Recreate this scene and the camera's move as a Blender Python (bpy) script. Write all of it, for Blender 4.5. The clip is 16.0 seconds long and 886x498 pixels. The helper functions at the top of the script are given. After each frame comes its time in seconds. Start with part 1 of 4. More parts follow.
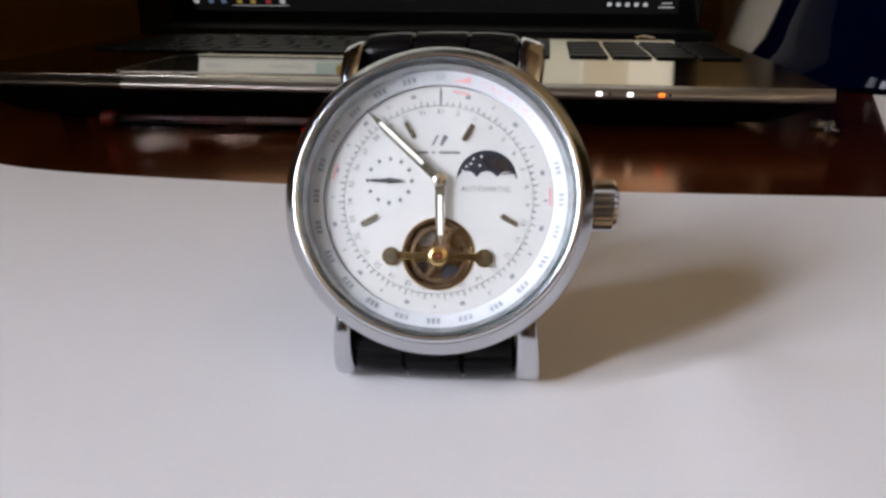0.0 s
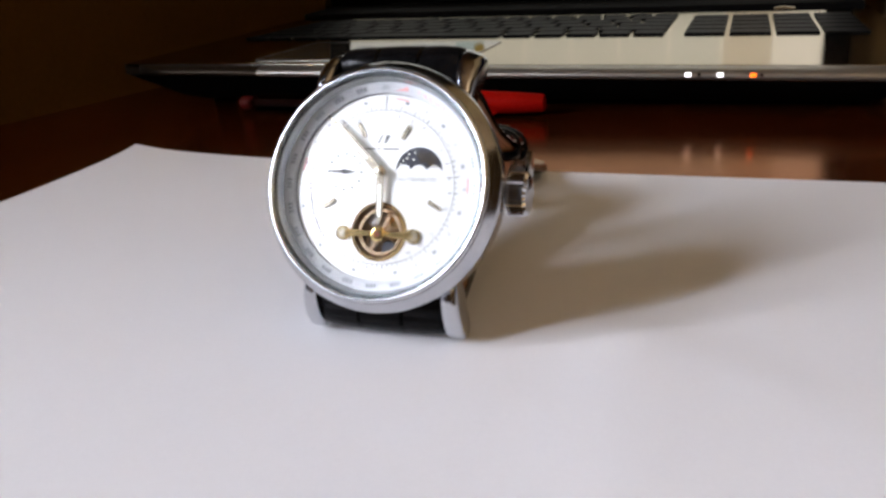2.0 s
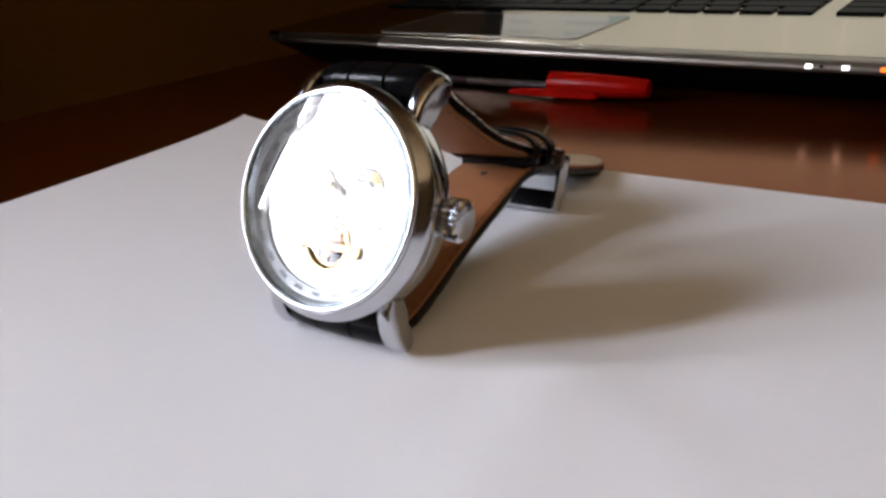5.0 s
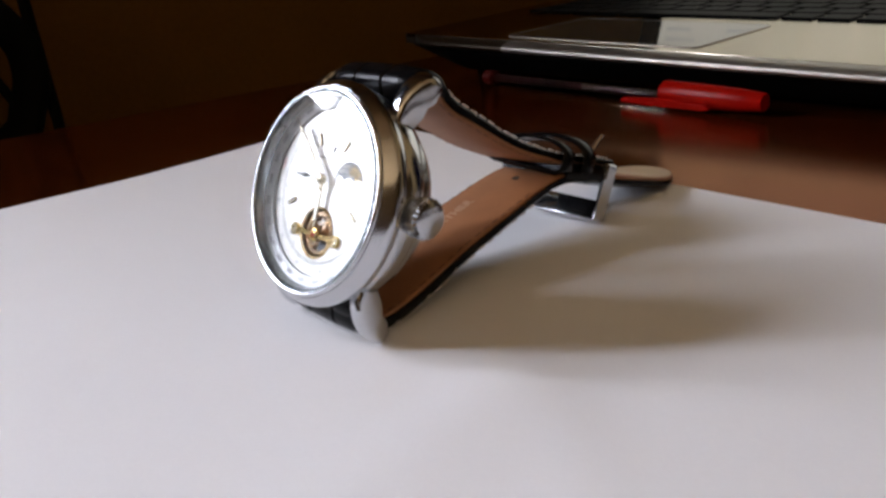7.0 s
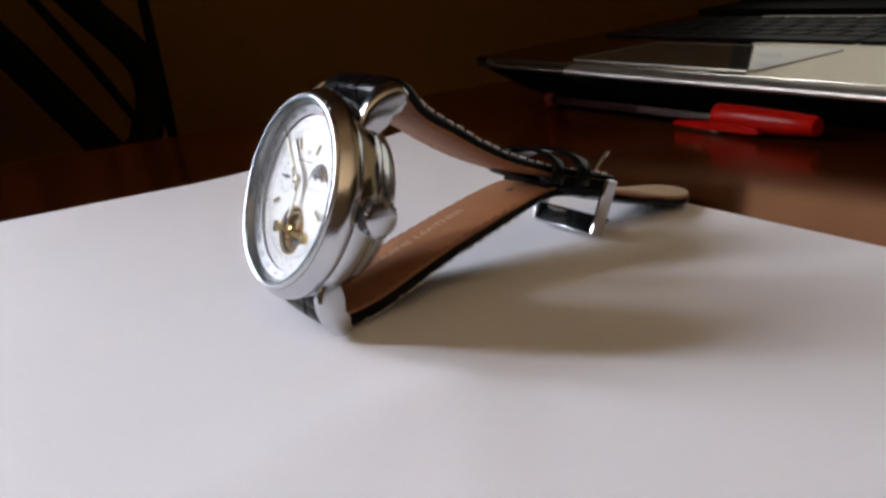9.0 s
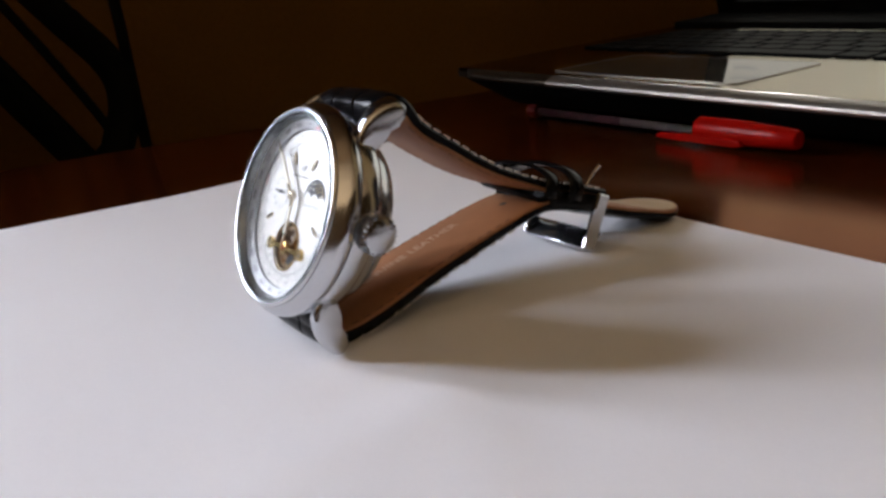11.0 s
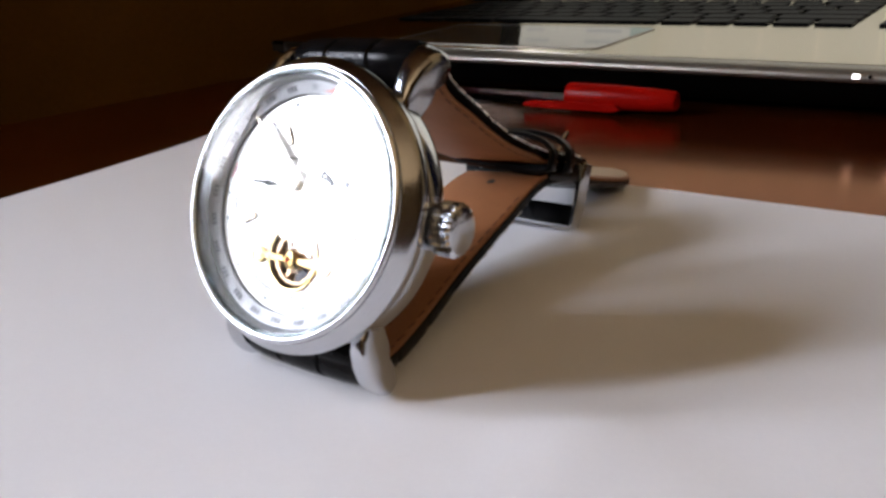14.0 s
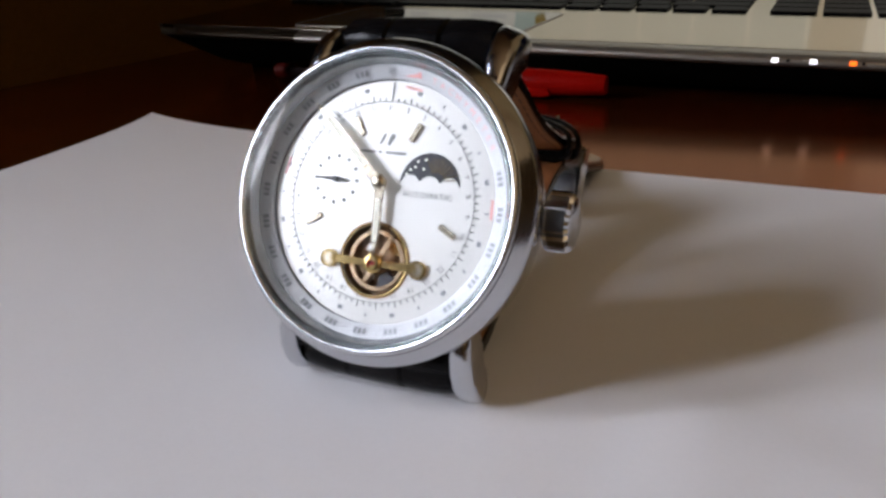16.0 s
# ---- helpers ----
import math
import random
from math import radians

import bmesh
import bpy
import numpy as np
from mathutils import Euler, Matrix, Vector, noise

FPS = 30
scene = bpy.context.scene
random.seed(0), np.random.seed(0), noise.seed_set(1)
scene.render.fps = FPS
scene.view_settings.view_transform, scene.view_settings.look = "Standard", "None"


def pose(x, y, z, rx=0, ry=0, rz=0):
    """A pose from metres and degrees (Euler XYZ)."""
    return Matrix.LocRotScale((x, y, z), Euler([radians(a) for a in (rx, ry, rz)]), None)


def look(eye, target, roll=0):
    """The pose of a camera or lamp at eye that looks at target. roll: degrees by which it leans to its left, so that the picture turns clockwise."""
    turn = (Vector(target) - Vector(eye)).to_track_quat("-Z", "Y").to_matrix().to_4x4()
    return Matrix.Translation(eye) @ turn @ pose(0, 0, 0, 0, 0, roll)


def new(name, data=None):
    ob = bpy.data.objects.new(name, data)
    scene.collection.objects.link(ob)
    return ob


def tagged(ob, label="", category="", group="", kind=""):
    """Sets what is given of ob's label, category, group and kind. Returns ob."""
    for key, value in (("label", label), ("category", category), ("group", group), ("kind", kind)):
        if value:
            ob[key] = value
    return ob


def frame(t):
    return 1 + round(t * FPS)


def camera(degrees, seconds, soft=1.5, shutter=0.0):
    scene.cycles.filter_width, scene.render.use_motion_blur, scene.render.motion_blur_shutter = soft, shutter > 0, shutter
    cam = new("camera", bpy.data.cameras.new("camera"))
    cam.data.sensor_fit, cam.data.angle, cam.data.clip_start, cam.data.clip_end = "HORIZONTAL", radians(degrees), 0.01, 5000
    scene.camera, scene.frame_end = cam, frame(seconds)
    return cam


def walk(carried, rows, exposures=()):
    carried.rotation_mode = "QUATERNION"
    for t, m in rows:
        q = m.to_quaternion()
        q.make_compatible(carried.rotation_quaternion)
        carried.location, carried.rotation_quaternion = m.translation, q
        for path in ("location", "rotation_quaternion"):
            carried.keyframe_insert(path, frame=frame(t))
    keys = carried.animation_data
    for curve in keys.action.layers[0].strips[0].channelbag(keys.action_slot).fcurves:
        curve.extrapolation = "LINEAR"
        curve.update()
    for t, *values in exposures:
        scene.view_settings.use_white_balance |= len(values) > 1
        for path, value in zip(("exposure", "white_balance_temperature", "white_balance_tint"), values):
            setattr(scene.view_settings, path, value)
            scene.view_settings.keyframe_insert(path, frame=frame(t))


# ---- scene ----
cam = camera(60.28, 16.0, soft=2.9)
PATH = [
    (0, (0.03314, -0.09644, 0.05339), (-0.5705, 1.7034, -0.5762), -0.41),
    (0.5, (0.04126, -0.09779, 0.05627), (-0.6503, 1.6602, -0.6004), -0.78),
    (1, (0.05034, -0.09917, 0.05894), (-0.7583, 1.6085, -0.5969), -1.72),
    (1.5, (0.06513, -0.10141, 0.06482), (-0.8919, 1.5328, -0.5781), -2.59),
    (2, (0.07539, -0.09992, 0.06063), (-0.9371, 1.4826, -0.6253), -3.33),
    (2.5, (0.07978, -0.10036, 0.06381), (-0.9994, 1.4194, -0.6611), -3.61),
    (3, (0.08733, -0.09632, 0.06488), (-1.0527, 1.3723, -0.6724), -3.02),
    (3.2, (0.09093, -0.09372, 0.06558), (-1.0908, 1.3400, -0.6747), -3.40),
    (5.3, (0.11200, -0.07043, 0.07043), (-1.2971, 1.1305, -0.6860), -4.57),
    (5.5, (0.11627, -0.06840, 0.07106), (-1.3321, 1.0924, -0.6738), -5.13),
    (6, (0.12039, -0.06310, 0.07367), (-1.3782, 1.0178, -0.6917), -4.45),
    (6.5, (0.12489, -0.05610, 0.06792), (-1.4605, 0.9061, -0.6809), -4.68),
    (7, (0.13010, -0.04747, 0.06746), (-1.5062, 0.8426, -0.6607), -4.34),
    (7.5, (0.13419, -0.04140, 0.07002), (-1.5404, 0.7751, -0.6574), -4.35),
    (8, (0.13708, -0.03556, 0.06830), (-1.5470, 0.7616, -0.6587), -4.28),
    (8.5, (0.14184, -0.02995, 0.06667), (-1.6092, 0.6685, -0.6012), -4.91),
    (9, (0.14842, -0.02626, 0.06307), (-1.6299, 0.6261, -0.5788), -4.71),
    (11.5, (0.14175, -0.03315, 0.06588), (-1.5934, 0.7438, -0.5551), -3.74),
    (12, (0.13306, -0.04264, 0.06854), (-1.5260, 0.8709, -0.5740), -4.08),
    (12.5, (0.12125, -0.05056, 0.06399), (-1.4246, 1.0091, -0.6342), -3.07),
    (13, (0.10752, -0.04901, 0.05949), (-1.3893, 1.0910, -0.6188), -3.43),
    (13.5, (0.09890, -0.05209, 0.05804), (-1.3688, 1.1365, -0.6001), -4.33),
    (14, (0.09107, -0.05502, 0.05828), (-1.3091, 1.1874, -0.6460), -3.20),
    (14.5, (0.08184, -0.05923, 0.05732), (-1.2502, 1.2554, -0.6480), -2.68),
    (15, (0.07733, -0.06668, 0.06149), (-1.1884, 1.3041, -0.6588), -2.32),
    (15.5, (0.07063, -0.06891, 0.05891), (-1.0841, 1.3755, -0.7028), -1.53),
    (16, (0.06273, -0.07069, 0.05820), (-1.0503, 1.4107, -0.6946), -1.71),
]
EXPOSURES = [(0, 0.0, 6500, 18), (1, 0.05, 6500, 18), (2.5, 0.14, 6500, 18), (5.5, 0.05, 6500, 18), (9, 0.05, 6500, 18), (11.5, 0.0, 6500, 18), (12.5, 0.27, 6500, 18), (13.5, 0.17, 6500, 18), (14.5, -0.06, 6500, 18), (16, -0.4, 6500, 18)]
walk(cam, [(t, look(eye, target, roll)) for t, eye, target, roll in PATH], EXPOSURES)

# ---- world, window light ----
world = bpy.data.worlds.new("sky")
world.use_nodes = True
scene.world = world
_sky = world.node_tree.nodes.new("ShaderNodeTexSky")
_sky.sky_type, _sky.sun_disc = "NISHITA", False
_sky.sun_elevation, _sky.sun_rotation = radians(40), radians(200)
_bg = world.node_tree.nodes["Background"]
_bg.inputs["Strength"].default_value = 0.1
world.node_tree.links.new(_sky.outputs[0], _bg.inputs[0])

WALL_X = -0.50                      # inner face of the wall that holds the windows
# two windows with a narrow pier between: y0, y1, z0, z1, upright bars, level bars; the first has the weaker lamp
WINDOWS = (
    (-0.617, -0.42, 0.228, 0.74, (-0.525,), (0.372, 0.543)),
    (-1.018, -0.735, 0.243, 0.74, (-0.790, -0.917), (0.379, 0.543)),
)
RADIANCE = (102.0, 290.0)           # lamp watts for each square metre of opening
for _watts, (_y0, _y1, _z0, _z1, _ub, _lb) in zip(RADIANCE, WINDOWS):
    lamp = bpy.data.lights.new("window_daylight", "AREA")
    lamp.shape, lamp.size, lamp.size_y = "RECTANGLE", _y1 - _y0, _z1 - _z0
    lamp.energy, lamp.color = _watts * (_y1 - _y0) * (_z1 - _z0), (0.80, 0.88, 0.985)
    _mid = ((_y0 + _y1) / 2, (_z0 + _z1) / 2)
    new("window_daylight", lamp).matrix_world = look((WALL_X - 0.045, *_mid), (0, *_mid))


# ---- materials ----
def surf(name, base, rough=0.5, metal=0.0, var=0.12, scale=60.0, fine=600.0, bump=0.0, dist=0.0005, stretch=(1, 1, 1), emit=0.0, rvar=0.0, dark=None, spec=0.5, tint=None):
    """A Principled material with two scales of noise in colour, roughness and relief (object space, metres)."""
    m = bpy.data.materials.new(name)
    m.use_nodes = True
    nt = m.node_tree
    p = nt.nodes["Principled BSDF"]
    p.inputs["Metallic"].default_value = metal
    p.inputs["Roughness"].default_value = rough
    p.inputs["Specular IOR Level"].default_value = spec
    if tint:
        p.inputs["Specular Tint"].default_value = (*tint, 1)
    tc = nt.nodes.new("ShaderNodeTexCoord")
    mp = nt.nodes.new("ShaderNodeMapping")
    mp.inputs["Scale"].default_value = stretch
    nt.links.new(tc.outputs["Object"], mp.inputs[0])
    big, small = nt.nodes.new("ShaderNodeTexNoise"), nt.nodes.new("ShaderNodeTexNoise")
    big.inputs["Scale"].default_value, small.inputs["Scale"].default_value = scale, fine
    big.inputs["Detail"].default_value, small.inputs["Detail"].default_value = 5, 3
    for n in (big, small):
        nt.links.new(mp.outputs[0], n.inputs["Vector"])
    add = nt.nodes.new("ShaderNodeMath")
    add.operation = "ADD"
    nt.links.new(big.outputs["Fac"], add.inputs[0])
    nt.links.new(small.outputs["Fac"], add.inputs[1])
    ramp = nt.nodes.new("ShaderNodeMapRange")
    ramp.inputs["From Min"].default_value, ramp.inputs["From Max"].default_value = 0.65, 1.35
    nt.links.new(add.outputs[0], ramp.inputs["Value"])
    mix = nt.nodes.new("ShaderNodeMix")
    mix.data_type = "RGBA"
    low = dark or tuple(c * (1 - var) for c in base)
    high = base if dark else tuple(min(1, c * (1 + var)) for c in base)
    mix.inputs[6].default_value, mix.inputs[7].default_value = (*low, 1), (*high, 1)
    nt.links.new(ramp.outputs[0], mix.inputs[0])
    nt.links.new(mix.outputs[2], p.inputs["Base Color"])
    if rvar:
        rr = nt.nodes.new("ShaderNodeMapRange")
        rr.inputs["From Min"].default_value, rr.inputs["From Max"].default_value = 0.3, 0.7
        rr.inputs["To Min"].default_value, rr.inputs["To Max"].default_value = max(0.02, rough - rvar), rough + rvar
        nt.links.new(big.outputs["Fac"], rr.inputs["Value"])
        nt.links.new(rr.outputs[0], p.inputs["Roughness"])
    if bump:
        b = nt.nodes.new("ShaderNodeBump")
        b.inputs["Strength"].default_value, b.inputs["Distance"].default_value = bump, dist
        nt.links.new(add.outputs[0], b.inputs["Height"])
        nt.links.new(b.outputs[0], p.inputs["Normal"])
    if emit:
        p.inputs["Emission Color"].default_value = (*base, 1)
        p.inputs["Emission Strength"].default_value = emit
    return m


def clear(name, colour=(1, 1, 1), ior=1.5, rough=0.0):
    m = bpy.data.materials.new(name)
    m.use_nodes = True
    p = m.node_tree.nodes["Principled BSDF"]
    p.inputs["Base Color"].default_value = (*colour, 1)
    p.inputs["Transmission Weight"].default_value = 1
    p.inputs["IOR"].default_value = ior
    p.inputs["Roughness"].default_value = rough
    return m


M_PAPER = surf("white_paper", (0.84, 0.84, 0.85), 0.75, var=0.015, scale=25, fine=1500, bump=0.05, dist=0.0002)
M_TABLE = surf("red_brown_wood", (0.100, 0.0190, 0.0032), 0.16, 0.60, var=0.0, dark=(0.066, 0.0122, 0.0021), scale=7, fine=60, stretch=(1, 7, 1), rvar=0.02, spec=0.30, tint=(1.0, 0.58, 0.28))
M_TABLE.node_tree.nodes["Principled BSDF"].inputs["IOR"].default_value = 1.45
# brown paint this dark because it carries the walls' deep shade
M_WALL = surf("deep_shade_brown_paint", (0.033, 0.016, 0.0037), 0.9, var=0.1, scale=3, fine=90, bump=0.05, spec=0.1)
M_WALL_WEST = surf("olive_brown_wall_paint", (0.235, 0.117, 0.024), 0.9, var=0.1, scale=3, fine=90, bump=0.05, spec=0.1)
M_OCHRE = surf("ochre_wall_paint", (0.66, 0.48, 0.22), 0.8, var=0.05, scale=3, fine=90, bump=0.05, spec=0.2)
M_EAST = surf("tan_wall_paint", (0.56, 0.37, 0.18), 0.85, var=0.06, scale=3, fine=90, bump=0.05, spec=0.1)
M_CEIL = surf("ceiling_paint", (0.40, 0.245, 0.105), 0.85, var=0.03, scale=3, fine=60)
M_FLOOR = surf("dark_floor", (0.09, 0.05, 0.03), 0.45, var=0.25, scale=4, fine=60, stretch=(1, 6, 1))
M_FRAME = surf("window_frame_paint", (0.7, 0.68, 0.64), 0.45, var=0.04, scale=8, fine=90)
M_STEEL = surf("polished_steel", (0.57, 0.585, 0.61), 0.17, 1.0, var=0.04, scale=90, fine=1200, rvar=0.03)
M_SATIN = surf("satin_steel", (0.68, 0.70, 0.72), 0.26, 1.0, var=0.05, scale=120, fine=2500)
M_FLANGE = surf("silver_grey_flange", (0.50, 0.50, 0.51), 0.5, 0.1, var=0.04, scale=200, fine=3000)
M_REHAUT = surf("grey_rehaut", (0.42, 0.43, 0.44), 0.22, 1.0, var=0.06, scale=200, fine=3000)
M_DIAL = surf("silver_white_dial", (0.61, 0.59, 0.56), 0.36, 0.35, var=0.015, scale=150, fine=3000)
M_INK = surf("black_print", (0.03, 0.03, 0.03), 0.5, var=0.2, scale=900)
M_GREY_INK = surf("grey_print", (0.13, 0.128, 0.125), 0.5, var=0.2, scale=900)
M_FAINT_INK = surf("faint_grey_print", (0.24, 0.24, 0.25), 0.5, var=0.2, scale=900)
M_RED_INK = surf("red_print", (0.70, 0.33, 0.31), 0.5, var=0.1, scale=900)
M_GOLD = surf("gilt_metal", (0.85, 0.60, 0.26), 0.16, 1.0, var=0.08, scale=300, fine=3000)
M_HAND = surf("pale_gilt_hand", (0.72, 0.63, 0.50), 0.22, 1.0, var=0.05, scale=400)
M_LUME = surf("cream_lume", (0.75, 0.72, 0.62), 0.6, var=0.03, scale=900)
M_NIGHT = surf("dark_moon_disc", (0.012, 0.012, 0.02), 0.35, var=0.3, scale=900)
M_RUBY = surf("ruby", (0.25, 0.02, 0.04), 0.1, var=0.1, scale=900)
M_LEATHER = surf("black_leather", (0.0045, 0.0043, 0.0045), 0.21, var=0.3, scale=300, fine=1600, bump=0.12, dist=0.0003, rvar=0.06, spec=0.10)
M_LINING = surf("tan_lining_leather", (0.31, 0.130, 0.052), 0.6, var=0.12, scale=180, fine=2200, bump=0.2, dist=0.0002)
M_LINING_LIGHT = surf("brown_thread", (0.12, 0.05, 0.024), 0.7, var=0.1, scale=900)
M_TIP = surf("paler_lining", (0.46, 0.33, 0.19), 0.55, var=0.1, scale=300, fine=2200, bump=0.15, dist=0.0002)
M_LINING_GLINT = surf("pressed_lining_glint", (0.48, 0.32, 0.22), 0.4, var=0.1, scale=500)
M_THREAD = surf("pale_thread", (0.74, 0.73, 0.70), 0.8, var=0.1, scale=2000)
M_GLASS = clear("mineral_glass", (0.975, 1.0, 0.992), 1.5)
M_GLASS_EDGE = clear("glass_edge", (0.84, 0.94, 0.93), 1.5, 0.1)
M_PLASTIC_CLEAR = clear("clear_plastic", (0.32, 0.31, 0.31), 1.18, 0.0)
M_PLASTIC_CLEAR.node_tree.nodes["Principled BSDF"].inputs["Specular IOR Level"].default_value = 0.25
M_RED = surf("red_plastic", (0.28, 0.004, 0.0015), 0.24, var=0.06, scale=120, fine=900, spec=0.08)
# plug red is darkened to stand for the shade on it
M_PLUG = surf("shaded_red_plastic", (0.055, 0.003, 0.002), 0.5, var=0.1, scale=200, spec=0.1)
M_REFILL = surf("dark_ink_tube", (0.05, 0.008, 0.008), 0.4, var=0.2, scale=200)
M_REFILL_SHINE = surf("refill_highlight_metal", (0.16, 0.13, 0.11), 0.4, 0.8, var=0.1, scale=200)
M_WELL = surf("dark_movement_plate", (0.24, 0.14, 0.07), 0.45, 0.35, var=0.3, scale=700, fine=3000)
M_ROSE = surf("rose_gilt_metal", (0.80, 0.56, 0.36), 0.22, 1.0, var=0.15, scale=500, fine=3000)
M_SILVER = surf("brushed_silver_shell", (0.59, 0.55, 0.47), 0.20, 0.85, var=0.04, scale=40, fine=2500, stretch=(1, 8, 1))


def brush(m, turn, rough):
    """Swaps the gloss for that of brushed metal, smeared across the brushing; turn is its heading in degrees."""
    nt = m.node_tree
    g, v = nt.nodes.new("ShaderNodeBsdfAnisotropic"), nt.nodes.new("ShaderNodeCombineXYZ")
    g.distribution = "BECKMANN"
    g.inputs["Roughness"].default_value, g.inputs["Anisotropy"].default_value = rough, -0.8
    v.inputs[0].default_value, v.inputs[1].default_value = -math.sin(radians(turn)), math.cos(radians(turn))
    nt.links.new(v.outputs[0], g.inputs["Tangent"])
    nt.links.new(nt.nodes["Mix"].outputs[2], g.inputs["Color"])
    nt.links.new(g.outputs[0], nt.nodes["Material Output"].inputs["Surface"])


brush(M_SILVER, 10.92, 0.22)
# lip silver toned dark to stand for shade; corner stretch darker still
M_LIP = surf("shaded_silver_edge", (0.32, 0.30, 0.26), 0.38, 0.85, var=0.01, scale=8, fine=2500)
M_LIP_DARK = surf("darker_lip_edge", (0.045, 0.034, 0.022), 0.42, 0.8, var=0.05, scale=20, fine=2500)
M_BLACK = surf("black_plastic", (0.0035, 0.0035, 0.0035), 0.7, var=0.25, scale=120, fine=1500, spec=0.03)
M_KEY = surf("black_key", (0.004, 0.004, 0.004), 0.5, var=0.2, scale=200, fine=2000, spec=0.03)
M_PAD = surf("gloss_touchpad", (0.06, 0.055, 0.045), 0.05, 0.3, var=0.03, scale=60)
M_BEZEL = surf("gloss_black_bezel", (0.006, 0.006, 0.006), 0.12, var=0.2, scale=60, spec=0.3)
M_BLUE = surf("deep_blue_glaze", (0.0006, 0.0011, 0.0080), 0.05, var=0.3, scale=20, spec=0.045)
M_BLACK_TUBE = surf("black_coated_tube", (0.004, 0.004, 0.004), 0.75, var=0.2, scale=60, spec=0.1)
M_SCREEN_WHITE = surf("lit_screen_white", (0.80, 0.82, 0.70), 0.2, var=0.0, emit=0.66)
M_SCREEN_PALE = surf("lit_screen_pale", (0.95, 0.93, 0.80), 0.2, var=0.0, emit=0.76)
M_SCREEN_BEIGE = surf("lit_screen_beige", (0.78, 0.72, 0.56), 0.2, var=0.0, emit=0.64)
M_CARTON = surf("cream_card", (0.62, 0.52, 0.37), 0.8, var=0.05, scale=12, fine=200, bump=0.05, spec=0.15)
M_SCREEN_TEAL = surf("lit_screen_teal", (0.58, 0.72, 0.62), 0.2, var=0.1, scale=40, emit=0.50)
M_SCREEN_GREY = surf("lit_screen_grey", (0.55, 0.58, 0.58), 0.2, var=0.0, emit=0.5)
M_SCREEN_BLUE = surf("lit_screen_blue", (0.10, 0.16, 0.24), 0.2, var=0.0, emit=0.6)
M_SCREEN_OCHRE = surf("lit_screen_ochre", (0.45, 0.33, 0.08), 0.2, var=0.2, scale=90, emit=0.4)
M_SCREEN_RED = surf("lit_screen_red", (0.42, 0.06, 0.05), 0.2, var=0.0, emit=0.35)
M_SCREEN_BAR = surf("lit_screen_dark", (0.007, 0.0075, 0.007), 0.12, var=0.0, emit=0.5)
M_LED_WHITE = surf("white_led", (0.95, 0.97, 1.0), 0.3, var=0.0, emit=3.0)
M_LED_AMBER = surf("amber_led", (1.0, 0.16, 0.01), 0.3, var=0.0, emit=2.2)


# ---- mesh helpers ----
def finish(bm, angle=35):
    bmesh.ops.recalc_face_normals(bm, faces=bm.faces[:])
    for f in bm.faces:
        f.smooth = True
    for e in bm.edges:
        if len(e.link_faces) == 2 and e.calc_face_angle(0) > radians(angle):
            e.smooth = False


def part(name, bm, material, parent=None, label="", xf=None, angle=35):
    """Links a bmesh as one mesh object, under a thing or a part."""
    if xf is not None:
        bmesh.ops.transform(bm, matrix=xf, verts=bm.verts[:])
    finish(bm, angle)
    me = bpy.data.meshes.new(name)
    bm.to_mesh(me)
    bm.free()
    me.materials.append(material)
    ob = new(name, me)
    ob.parent = parent
    if label:
        ob["label"] = label
    return ob


def thing(name, m, label, category, group="", kind=""):
    ob = new(name)
    ob.matrix_basis = m
    ob.empty_display_size = 0.01
    return tagged(ob, label, category, group, kind)


def lathe(profile, segs=96, closed=True, arc=360.0):
    """Turns (radius, height) points about z."""
    bm = bmesh.new()
    rings = []
    n = segs if arc == 360 else segs + 1
    for i in range(n):
        a = radians(arc) * i / segs
        rings.append([bm.verts.new((r * math.cos(a), r * math.sin(a), z)) for r, z in profile])
    k = len(profile)
    for i in range(segs):
        A, B = rings[i], rings[(i + 1) % n]
        for j in range(k if closed else k - 1):
            bm.faces.new((A[j], B[j], B[(j + 1) % k], A[(j + 1) % k]))
    bmesh.ops.remove_doubles(bm, verts=bm.verts[:], dist=1e-7)
    return bm


def box(x0, x1, y0, y1, z0, z1, bevel=0.0, segs=2, bm=None):
    own = bmesh.new()
    v = [own.verts.new((x, y, z)) for z in (z0, z1) for y in (y0, y1) for x in (x0, x1)]
    for q in ((0, 2, 3, 1), (4, 5, 7, 6), (0, 1, 5, 4), (2, 6, 7, 3), (0, 4, 6, 2), (1, 3, 7, 5)):
        own.faces.new([v[i] for i in q])
    if bevel:
        bmesh.ops.bevel(own, geom=own.edges[:], offset=bevel, segments=segs, profile=0.5, affect="EDGES")
    return merge(bm, own)


def merge(bm, own, m=None):
    if m is not None:
        bmesh.ops.transform(own, matrix=m, verts=own.verts[:])
    if bm is None:
        return own
    at = {v: bm.verts.new(v.co) for v in own.verts}
    for f in own.faces:
        bm.faces.new([at[v] for v in f.verts])
    own.free()
    return bm


def prism(points, z0, z1, bevel=0.0, segs=2):
    """A polygon (x, y) drawn up from z0 to z1."""
    bm = bmesh.new()
    lo = [bm.verts.new((x, y, z0)) for x, y in points]
    hi = [bm.verts.new((x, y, z1)) for x, y in points]
    n = len(points)
    bm.faces.new(lo[::-1])
    bm.faces.new(hi)
    for i in range(n):
        bm.faces.new((lo[i], lo[(i + 1) % n], hi[(i + 1) % n], hi[i]))
    if bevel:
        bmesh.ops.bevel(bm, geom=bm.edges[:], offset=bevel, segments=segs, profile=0.5, affect="EDGES")
    return bm


